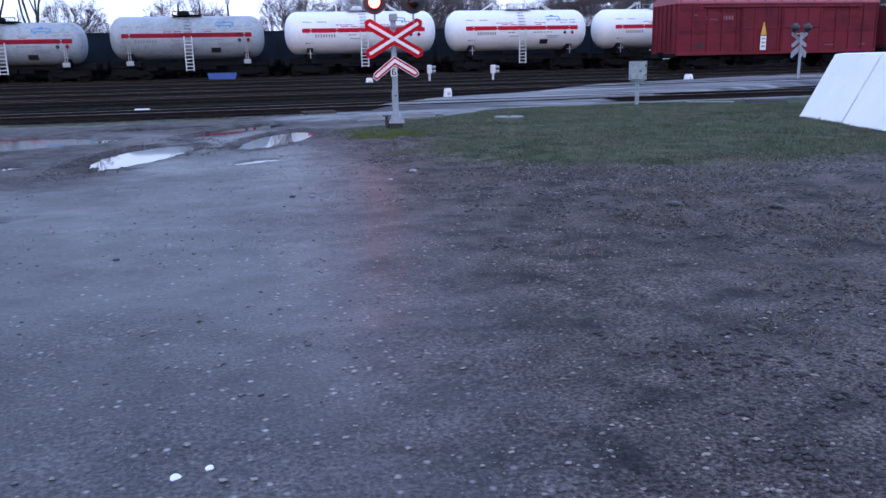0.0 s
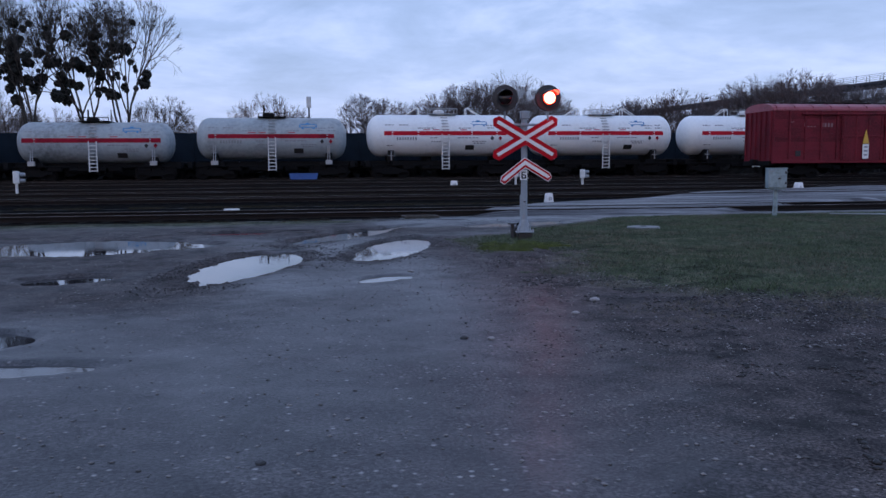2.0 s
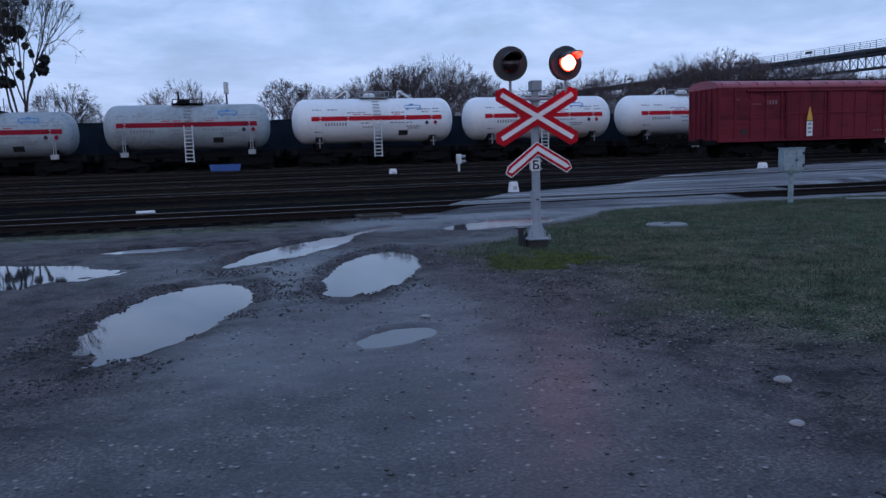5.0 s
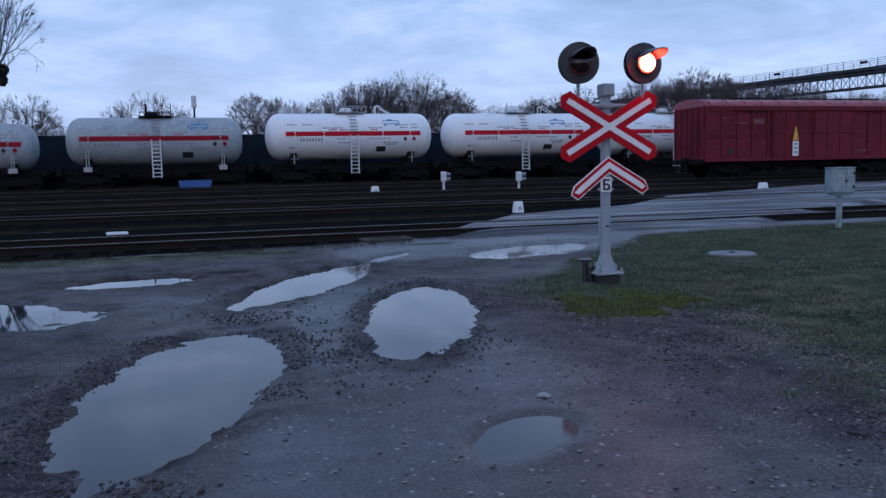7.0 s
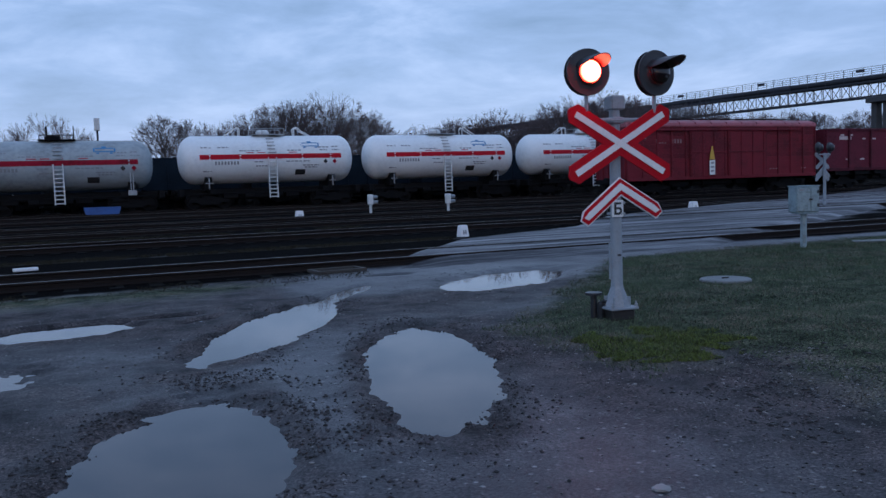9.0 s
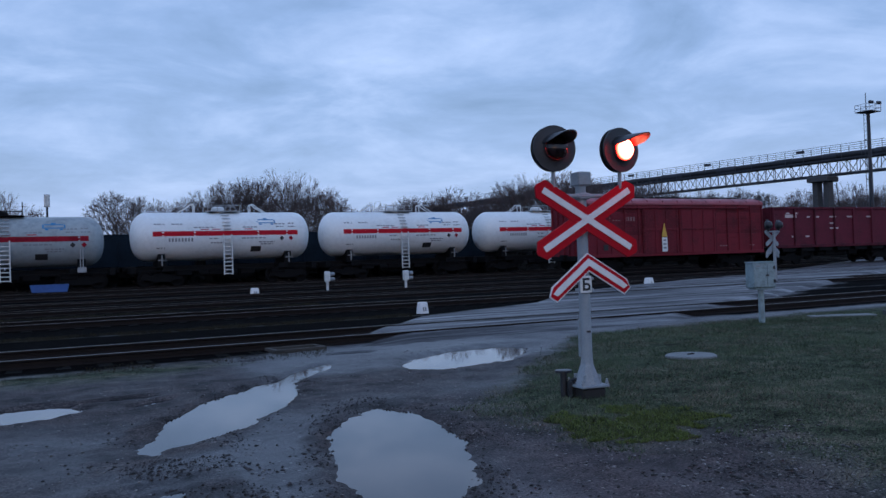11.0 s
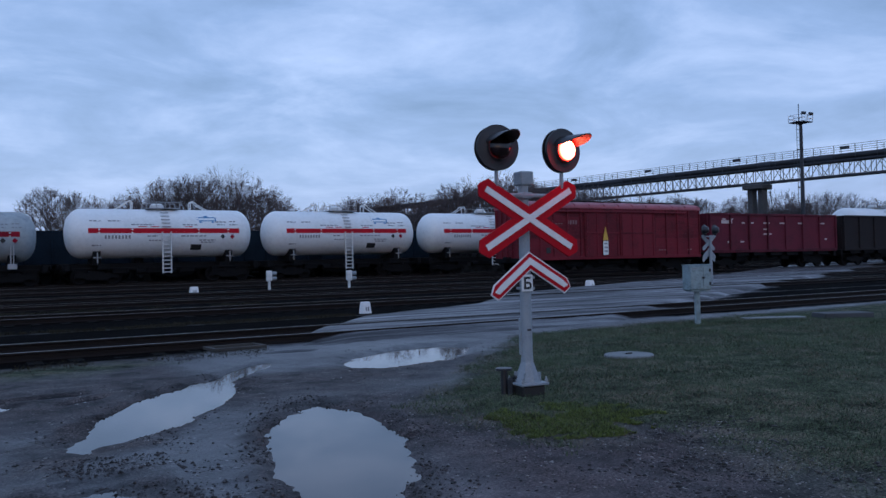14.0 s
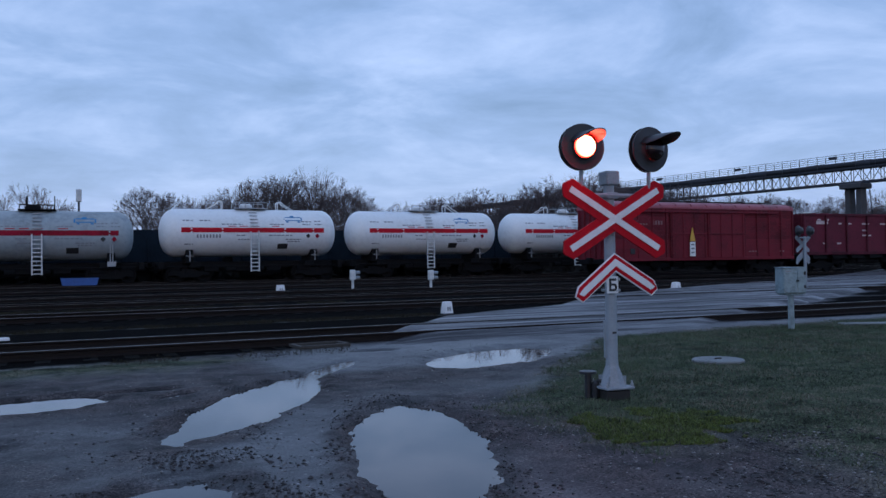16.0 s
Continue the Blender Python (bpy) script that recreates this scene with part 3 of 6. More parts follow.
def road_upper(x):
    """The road's far edge; left of it, the edge of the ballast."""
    return np.interp(x, ROAD_X, ROAD_Y)


def road_lower(x):
    return np.where(np.asarray(x) < 12.9, 22.2 + 0.17 * np.clip(np.asarray(x) - 3, 0, 9.9) * ss(8, 12.9, x), 24.3 + (np.asarray(x) - 12.9) * 0.5)


ROAD_X = (-900, -2, 1.9, 4.3, 6.6, 10.8, 14.2, 23.5, 31, 58, 130)
ROAD_Y = (22.2, 22.3, 22.7, 24.5, 27.1, 28.9, 32.5, 37.3, 40.2, 54.7, 92)


def ballast_zone(x, y):
    x, y = np.asarray(x, float), np.asarray(y, float)
    # carried on to y = 140, a dark backing for the shaded gaps under wagons
    upper = 0.5 + np.minimum(y - road_upper(x), 140 - y) * 0.9
    lower = 0.5 + np.minimum(np.minimum(y - 22.9, road_lower(x) - y), x - 12.0) * 0.9
    a = np.maximum(upper, lower)
    strip = np.maximum(0.62 - np.abs(y - 28.3) * 1.3, np.maximum(0.6 - np.abs(y - 35.6) * 0.8, 0.36 - np.abs(y - 47.6) * 0.3))
    a = np.minimum(a, 1.0 - 0.9 * np.clip(strip, 0, 1))
    return np.clip(a, 0, 1)


def axis_steps(spans):
    out = []
    for a, b, step in spans:
        n = max(1, round((b - a) / step))
        out += [a + (b - a) * i / n for i in range(n)]
    return np.array(out + [spans[-1][1]])


def build_ground():
    xs = axis_steps([(-900, -200, 100), (-200, -40, 16), (-40, -8, 1.6), (-8, -4.5, 0.12), (-4.5, 4.8, 0.04), (4.8, 8, 0.10), (8, 18, 0.4), (18, 60, 3), (60, 200, 14), (200, 900, 100)])
    ys = axis_steps([(-300, -30, 30), (-30, 0, 2), (0, 5, 0.15), (5, 11, 0.06), (11, 19, 0.04), (19, 23.2, 0.06), (23.2, 30, 0.3), (30, 70, 1.0), (70, 200, 10), (200, 1600, 100)])
    X, Y = np.meshgrid(xs, ys)
    Z = ground_height(X, Y)
    nx, ny = len(xs), len(ys)
    verts = np.stack([X, Y, Z], -1).reshape(-1, 3)
    idx = np.arange(nx * ny).reshape(ny, nx)
    quads = np.stack([idx[:-1, :-1], idx[:-1, 1:], idx[1:, 1:], idx[1:, :-1]], -1).reshape(-1, 4)
    me = bpy.data.meshes.new("ground")
    me.vertices.add(len(verts)); me.vertices.foreach_set("co", verts.ravel())
    me.loops.add(quads.size); me.loops.foreach_set("vertex_index", quads.ravel())
    me.polygons.add(len(quads)); me.polygons.foreach_set("loop_start", np.arange(0, quads.size, 4))
    me.polygons.foreach_set("use_smooth", np.ones(len(quads), bool))
    me.update(calc_edges=True)
    col = np.stack([grass_zone(X, Y), earth_zone(X, Y), ballast_zone(X, Y), np.ones_like(X)], -1).reshape(-1)
    at = me.color_attributes.new("zones", "FLOAT_COLOR", "POINT")
    at.data.foreach_set("color", col)
    me.materials.append(M["ground"])
    return tagged(new("ground", me), "wet gravel yard with turf, bare earth and dark ballast", "ground", kind="structure")


build_ground()


def build_puddle(i, p):
    cx, cy, a, b, turn, depth = p
    w = Build()
    n = 40
    w.v.append((0, 0, 0))
    for k in range(n):
        t = 2 * math.pi * k / n
        w.v.append((1.4 * a * math.cos(t), 1.4 * b * math.sin(t) + 0.0, 0))
    w.f = [(0, 1 + k, 1 + (k + 1) % n) for k in range(n)]
    ob = part("puddle", w, M["water" if depth > 0.045 else "wet_film"], at=pose(cx, cy, (WATER if depth > 0.045 else -0.022) - LOWER.get(i, 0.0), 0, 0, turn))
    tagged(ob, "still rain puddle mirroring the grey sky in a pothole", "puddle", "puddles in the yard", "structure")


for i, p in enumerate(PUDDLES):
    build_puddle(i, p)


# ---------------- the road over the tracks ----------------
RAIL = 0.13          # rail head above the ground beneath it


def build_road():
    xs = np.concatenate([np.arange(3.6, 30, 0.3), np.arange(30, 130, 4.0)])
    vs = np.linspace(0, 1, 17)
    b = Build()
    for x in xs:
        lo, hi = float(road_lower(x)), float(road_upper(x))
        for v in vs:
            rag = 0.5 * (float(lattice_noise(x, v * 3, 0.7, 11)) - 0.5) * (v < 0.05 or v > 0.95)
            y = lo + (hi - lo) * v + rag
            edge = min(v, 1 - v) * (hi - lo)
            top = float(base_height(x, y)) - 0.035 + 0.150 * float(ss(22.4, 23.4, y)) * float(ss(0.0, 0.35, edge)) * float(ss(3.6, 4.8, x))
            top += 0.012 * (float(lattice_noise(x, y, 0.8, 12)) - 0.5) + 0.03 * float(ss(23.2, 22.4, y)) * float(ss(0.1, 0.5, edge))
            b.v.append((x, y, top))
    n = len(vs)
    b.f = [(i * n + j, (i + 1) * n + j, (i + 1) * n + j + 1, i * n + j + 1) for i in range(len(xs) - 1) for j in range(n - 1)]
    ob = part("road", b, M["road"], smooth=60)
    tagged(ob, "wet worn asphalt road crossing the railway tracks", "road", kind="structure")


build_road()

def build_flangeways():
    """Dark slots along the rails where they lie in the road."""
    for yc in (24.16, 31.6, 38.2):
        for side in (-1, 1):
            y = yc + side * 0.70
            xs = [x / 4 for x in range(14, 480) if float(road_lower(x / 4)) + 0.3 < y < float(road_upper(x / 4)) - 0.3]
            if not xs:
                continue
            z = float(base_height(0, yc)) + 0.122
            ob = part("flangeway", Build().box(min(xs), max(xs), y - 0.05, y + 0.05, z - 0.05, z), M["rail_side"])
            tagged(ob, "dark flange slot beside a rail in the road", "flange slot", "flange slots", "structure")


build_flangeways()

# ---------------- tracks ----------------
TRACKS = [24.16, 31.6, 38.2, 44.2, 50.85, 56.9, 62.9, 69.0]
GAUGE = 1.52


def rail_profile(b, y, z, x0, x1):
    prof = [(-0.066, 0), (0.066, 0), (0.066, 0.012), (0.012, 0.035), (0.012, 0.09), (0.036, 0.105), (0.036, 0.128), (-0.036, 0.128), (-0.036, 0.105), (-0.012, 0.09), (-0.012, 0.035), (-0.066, 0.012)]
    k, n = len(b.v), len(prof)
    for x in (x0, x1):
        b.v += [(x, y + u, z + w) for u, w in prof]
    b.f += [(k + i, k + (i + 1) % n, k + n + (i + 1) % n, k + n + i) for i in range(n)]
    b.f += [tuple(range(k, k + n)), tuple(range(k + 2 * n - 1, k + n - 1, -1))]


sleeper_mesh = Build().box(-0.115, 0.115, -1.3, 1.3, -0.12, 0.004, 0.02).mesh("sleeper", M["sleeper"])


def build_track(k, yc):
    z = float(base_height(0, yc))
    root = thing("railway_track", pose(0, yc, z), "steel rails on dark sleepers in sooty ballast", "railway track", "yard tracks", "structure")
    x0, x1 = -130, 190
    for side in (-1, 1):
        y = side * (GAUGE + 0.07) / 2
        r = Build()
        rail_profile(r, y, 0.0, x0, x1)
        rail = part("rail", r, M["rail_side"], root)
        part("rail_head", Build().box(x0, x1, y - 0.034, y + 0.034, 0.1285, 0.134, 0.002), M["rail_head"], rail, "polished running surface")
    singles = {0: (-9, 24), 1: (-12, 26), 2: (-14, 26)}.get(k)
    rest = Build()
    x = x0
    rng = random.Random(k)
    while x < 110:
        x += 0.55
        if x > 3 and float(road_lower(x)) - 1.2 < yc < float(road_upper(x)) + 1.2:
            continue
        m = pose(x + rng.uniform(-0.03, 0.03), rng.uniform(-0.04, 0.04), 0, 0, 0, rng.uniform(-1.5, 1.5))
        if singles and singles[0] < x < singles[1]:
            part("sleeper", sleeper_mesh, None, root, at=m)
        elif -60 < x:
            rest.box(-0.115, 0.115, -1.3, 1.3, -0.12, 0.012, m=m)
    tagged(part("sleepers", rest, M["sleeper"], root), kind="stuff")


for k, yc in enumerate(TRACKS):
    build_track(k, yc)

# ---------------- wagons ----------------
def bogie(parent, x, y, z, name="bogie"):
    b = Build()
    for s in (-1, 1):
        yy = s * 1.0
        b.prism([(-1.25, 0.38), (-1.1, 0.62), (-0.5, 0.66), (-0.35, 0.82), (0.35, 0.82), (0.5, 0.66), (1.1, 0.62), (1.25, 0.38), (0.8, 0.42), (0.5, 0.28), (-0.5, 0.28), (-0.8, 0.42)], yy - 0.09, yy + 0.09)
        for u in (-0.12, 0.0, 0.12):
            b.cyl((u * 1.6, yy, 0.36), (u * 1.6, yy, 0.66), 0.07, n=8)
    b.box(-0.25, 0.25, -1.1, 1.1, 0.5, 0.8, 0.03)
    bo = part(name, b, M["black_steel"], parent, at=pose(x, y, z))
    for ax in (-0.925, 0.925):
        w = Build()
        for s in (-1, 1):
            w.lathe([(s * 0.70, 0.10), (s * 0.70, 0.505), (s * 0.73, 0.505), (s * 0.735, 0.475), (s * 0.84, 0.47), (s * 0.84, 0.40), (s * 0.80, 0.38), (s * 0.80, 0.14), (s * 0.86, 0.12), (s * 0.86, 0.02)], axis=1, n=24)
        w.cyl((0, -1.05, 0), (0, 1.05, 0), 0.075, n=10)
        part("wheelset", w, M["black_steel"], bo, smooth=35, at=pose(ax, 0, 0.475))
    return bo


def wagon_frame(root, half, y0=1.25, top=1.22):
    b = Build()
    b.box(-half, half, -0.22, 0.22, 0.82, top, 0.02)
    for s in (-1, 1):
        b.box(s * half - 0.15, s * half + 0.15, -1.45, 1.45, 0.80, top + 0.02, 0.02)
        b.box(s * (half - 2.0) - 0.3, s * (half - 2.0) + 0.3, -1.3, 1.3, 0.86, top, 0.02)
    for u in (-0.55, -0.2, 0.15, 0.5):
        b.box(u * half * 1.0, u * half + 0.9, -1.15, -0.75, 0.62, 0.98, 0.04)
    b.cyl((-half * 0.3, -0.9, 0.72), (half * 0.12, -0.9, 0.72), 0.17, n=14)
    b.path([(-half + 0.3, -1.3, 0.95), (half - 0.3, -1.3, 0.95)], 0.035)
    f = part("underframe", b, M["black_steel"], root)
    for s in (-1, 1):
        c = Build()
        c.box(s * half, s * (half + 0.42), -0.13, 0.13, 0.92, 1.18, 0.04)
        c.box(s * (half + 0.28), s * (half + 0.46), -0.2, 0.2, 0.9, 1.2, 0.05)
        part("coupler", c, M["black_steel"], root)
    return f


def on_barrel(b, x0, x1, z0, z1, zc, r, out, n=6):
    """A thin sheet wrapped on the near side of a lying barrel."""
    k = len(b.v)
    for x in (x0, x1):
        for i in range(n + 1):
            z = z0 + (z1 - z0) * i / n
            y = -math.sqrt(max(0.0, r * r - (z - zc) ** 2))
            q = (r + out) / r
            b.v.append((x, y * q, zc + (z - zc) * q))
    b.f += [(k + i, k + i + 1, k + n + 2 + i, k + n + 1 + i) for i in range(n)]


def tank_car(at, body, r=1.5, zc=3.05, half=5.55, kind="modern", label="white pressure tank wagon with a red stripe", stripe=(-4.4, 4.5), number=7):
    root = thing("tank_wagon", at, label, "tank wagon", "tank wagons on the far track")
    dome = [(-half, 0.02)]
    for i in range(1, 9):
        t = i / 8 * math.pi / 2
        dome.append((-half + 0.95 * (1 - math.cos(t)), r * math.sin(t) ** 0.8))
    prof = dome + [(-a, rr) for a, rr in reversed(dome)]
    part("tank", Build().lathe(prof, axis=0, n=48, at=(0, 0, zc)), M[body], root, smooth=40)
    for u in (-half + 1.75, -half + 3.6, half - 3.6, half - 1.75) if kind == "modern" else (-half + 1.4, half - 1.4):
        bands = Build().lathe([(u - 0.05, r - 0.02), (u - 0.05, r + 0.008), (u + 0.05, r + 0.008), (u + 0.05, r - 0.02)], axis=0, n=48, at=(0, 0, zc), close=False)
        part("weld_band", bands, M[body], root)
    s = Build()
    zs = zc + 0.12
    on_barrel(s, stripe[0], stripe[1], zs - 0.15, zs + 0.15, zc, r, 0.006, n=6)
    part("red_stripe", s, M["stripe_red" if kind == "modern" else "stripe_dull"], root)
    wagon_frame(root, 5.55)
    for x in (-3.9, 3.9):
        bogie(root, x, 0, 0)
        sd = Build()
        sd.prism([(x - 0.25, 1.15), (x + 0.25, 1.15), (x + 0.2, zc - r * 0.72), (x - 0.2, zc - r * 0.72)], -1.2, 1.2)
        part("saddle", sd, M["black_steel"], root)
        st = Build()
        if kind == "modern":
            st.path([(x, -1.42, 1.25), (x, -1.42, 1.9)], 0.035)
            st.box(x - 0.24, x + 0.24, -1.5, -1.40, 1.56, 1.61, 0.01)
        else:
            st.path([(x - 0.07, -r - 0.03, zc - 0.5), (x - 0.07, -1.5, 1.2)], 0.03)
            st.path([(x + 0.07, -r - 0.03, zc - 0.5), (x + 0.07, -1.5, 1.2)], 0.03)
            st.box(x - 0.24, x + 0.24, -1.62, -1.46, 1.0, 1.3, 0.02)
        part("bracket", st, M["grey_steel"], root)
    # ladder up the near side
    lad = Build()
    base = 0.62
    zz = [base + 0.24 * i for i in range(int((zc - 0.1 - base) / 0.24) + 1)]
    for sx in (-0.25, 0.25):
        lad.box(sx - 0.035, sx + 0.035, -r - 0.16, -r - 0.09, base - 0.05, zc + 0.05, 0.01)
    for z in zz:
        lad.box(-0.25, 0.25, -r - 0.15, -r - 0.10, z, z + 0.06, 0.01)
    part("ladder", lad, M["pale_paint"], root)
    for i in range(5):
        z = zc + 0.35 + 0.22 * i
        y = -math.sqrt(max(0.05, r * r - (z - zc) ** 2))
        part("rung", Build().box(-0.25, 0.25, y - 0.10, y - 0.03, z, z + 0.05, 0.01), M["grey_steel"], root)
    zt = zc + r
    # hatch, walkway and rails on top
    hat = Build()
    hat.lathe([(0.0, 0.42), (0.34, 0.42), (0.36, 0.36), (0.44, 0.30), (0.46, 0.05)], axis=2, n=20, at=(-0.25, 0, zt - 0.08))
    part("hatch", hat, M["pale_paint" if kind == "modern" else "black_steel"], root, smooth=40)
    plat = Build()
    plat.box(-1.0, 1.0, -0.75, 0.75, zt + 0.02, zt + 0.07, 0.01)
    part("walkway", plat, M["grey_steel" if kind == "modern" else "black_steel"], root)
    rl = Build()
    top = zt + 0.42
    if kind == "modern":
        for y in (-0.7, 0.7):
            rl = Build()
            for x in (-1.0, -0.4, 0.4, 1.0):
                rl.cyl((x, y, zt), (x, y, top), 0.022, n=6)
            rl.path([(-1.0, y, top), (1.0, y, top)], 0.022)
            part("handrail", rl, M["grey_steel"], root)
        for sgn in (-1, 1):
            hp = Build()
            for y in (-0.25, 0.25):
                hp.path([(sgn * 1.75, y, zt - 0.1), (sgn * 1.75, y, zt + 0.42), (sgn * 1.85, y, zt + 0.52), (sgn * 2.0, y, zt + 0.48), (sgn * 2.15, y, zt + 0.32), (sgn * 2.75, y, zt - 0.02)], 0.035)
            hp.path([(sgn * 1.75, -0.25, zt + 0.42), (sgn * 1.75, 0.25, zt + 0.42)], 0.03)
            part("vent_loop", hp, M["pale_paint"], root, smooth=40)
    else:
        for x in (-0.9, 0.9):
            rl.path([(x, -0.7, zt), (x, -0.7, zt + 0.3)], 0.03)
        rl.path([(-0.9, -0.7, zt + 0.3), (0.9, -0.7, zt + 0.3)], 0.03)
        rl.cyl((-0.55, 0, zt), (-0.55, 0, zt + 0.85), 0.06, n=8)
        rl.cyl((0.9, 0.2, zt), (0.9, 0.2, zt + 0.9), 0.03, n=6)
        part("valve_gear", rl, M["black_steel"], root)
    # lettering as plain bars, and marks
    rng = random.Random(number)
    for k in range(8):
        b = Build()
        on_barrel(b, -3.5 + k * 0.19, -3.5 + k * 0.19 + 0.11, zs - 0.48, zs - 0.27, zc, r, 0.006, 2)
        part("number_bar", b, M["print_grey"], root)
    text = Build()
    for z, x0, x1 in ((0.55, -4.3, -3.7), (0.55, -3.3, -2.6), (0.33, -2.0, -0.7), (0.33, 1.0, 1.9), (0.52, 3.0, 3.7), (0.34, 3.1, 3.6), (0.55, 3.9, 4.3), (0.34, 3.9, 4.4), (-0.36, -1.1, -0.5), (-0.36, 0.9, 2.4), (-0.62, -1.0, -0.3), (-0.62, 2.0, 3.0), (-0.75, 2.1, 2.9), (-0.9, -4.2, -3.7)):
        x = x0
        while x < x1:
            w = rng.uniform(0.10, 0.26)
            on_barrel(text, x, min(x1, x + w), zs + z, zs + z + 0.075, zc, r, 0.006, 1)
            x += w + 0.06
    tagged(part("lettering_bars", text, M["print_grey"], root), kind="stuff")
    red = Build()
    for x in (-1.6, -0.9, -0.2, 1.1):
        on_barrel(red, x, x + 0.5, zs + 0.22, zs + 0.27, zc, r, 0.006, 1)
    tagged(part("lettering_bars", red, M["stripe_red"], root), kind="stuff")
    em = Build()
    on_barrel(em, 2.0, 3.0, zs + 0.60, zs + 0.66, zc, r, 0.006, 1)
    on_barrel(em, 1.9, 1.98, zs + 0.60, zs + 0.84, zc, r, 0.006, 2)
    on_barrel(em, 3.02, 3.10, zs + 0.60, zs + 0.84, zc, r, 0.006, 2)
    on_barrel(em, 2.0, 3.0, zs + 0.80, zs + 0.86, zc, r, 0.006, 1)
    on_barrel(em, 2.35, 2.6, zs + 0.86, zs + 0.94, zc, r, 0.006, 1)
    for x in (2.05, 2.8):
        on_barrel(em, x, x + 0.16, zs + 0.50, zs + 0.58, zc, r, 0.006, 1)
    part("emblem", em, M["print_blue"], root, "blue outlined emblem")
    pl = Build()
    on_barrel(pl, 1.5, 2.15, zc - 1.05, zc - 0.72, zc, r, 0.012, 3)
    part("data_plate", pl, M["ink"], root)
    for x, mt in ((3.45, "ink"), (4.05, "stripe_dull")):
        d = Build()
        z = zs - 0.36
        y = -math.sqrt(r * r - (z - zc) ** 2) - 0.02
        d.prism([(x, z - 0.16), (x + 0.15, z), (x, z + 0.16), (x - 0.15, z)], y - 0.01, y)
        part("hazard_placard", d, M[mt], root)
    return root


TZ = float(base_height(0, 62.9)) + 0.134


def build_tank_train():
    y = TRACKS[6]
    first = tank_car(pose(9.50, y, TZ), "tank_white", number=3)
    for x in (21.55, 33.6, 45.65, 57.7):
        copy_thing(first, pose(x, y, TZ))
    tank_car(pose(-2.72, y, TZ), "tank_grey", r=1.46, zc=2.85, half=5.2, kind="old", stripe=(-4.3, 4.3), number=5, label="dirty grey tank wagon with a red stripe and dark hatch")
    tank_car(pose(-14.55, y, TZ), "tank_soot", r=1.40, zc=2.58, half=5.1, kind="old", stripe=(-4.5, 4.4), number=8, label="sooty grey tank wagon with stained middle and red stripe")
    tank_car(pose(-26.4, y, TZ), "tank_grey", r=1.46, zc=2.75, half=5.2, kind="old", stripe=(-4.3, 4.3), number=9, label="dirty grey tank wagon with a red stripe and dark hatch")


build_tank_train()
far_tank = tank_car(pose(75.5, TRACKS[5], float(base_height(0, 57)) + 0.134), "tank_white", r=1.65, zc=3.55, number=12, label="white tank wagon standing behind dark open wagons")


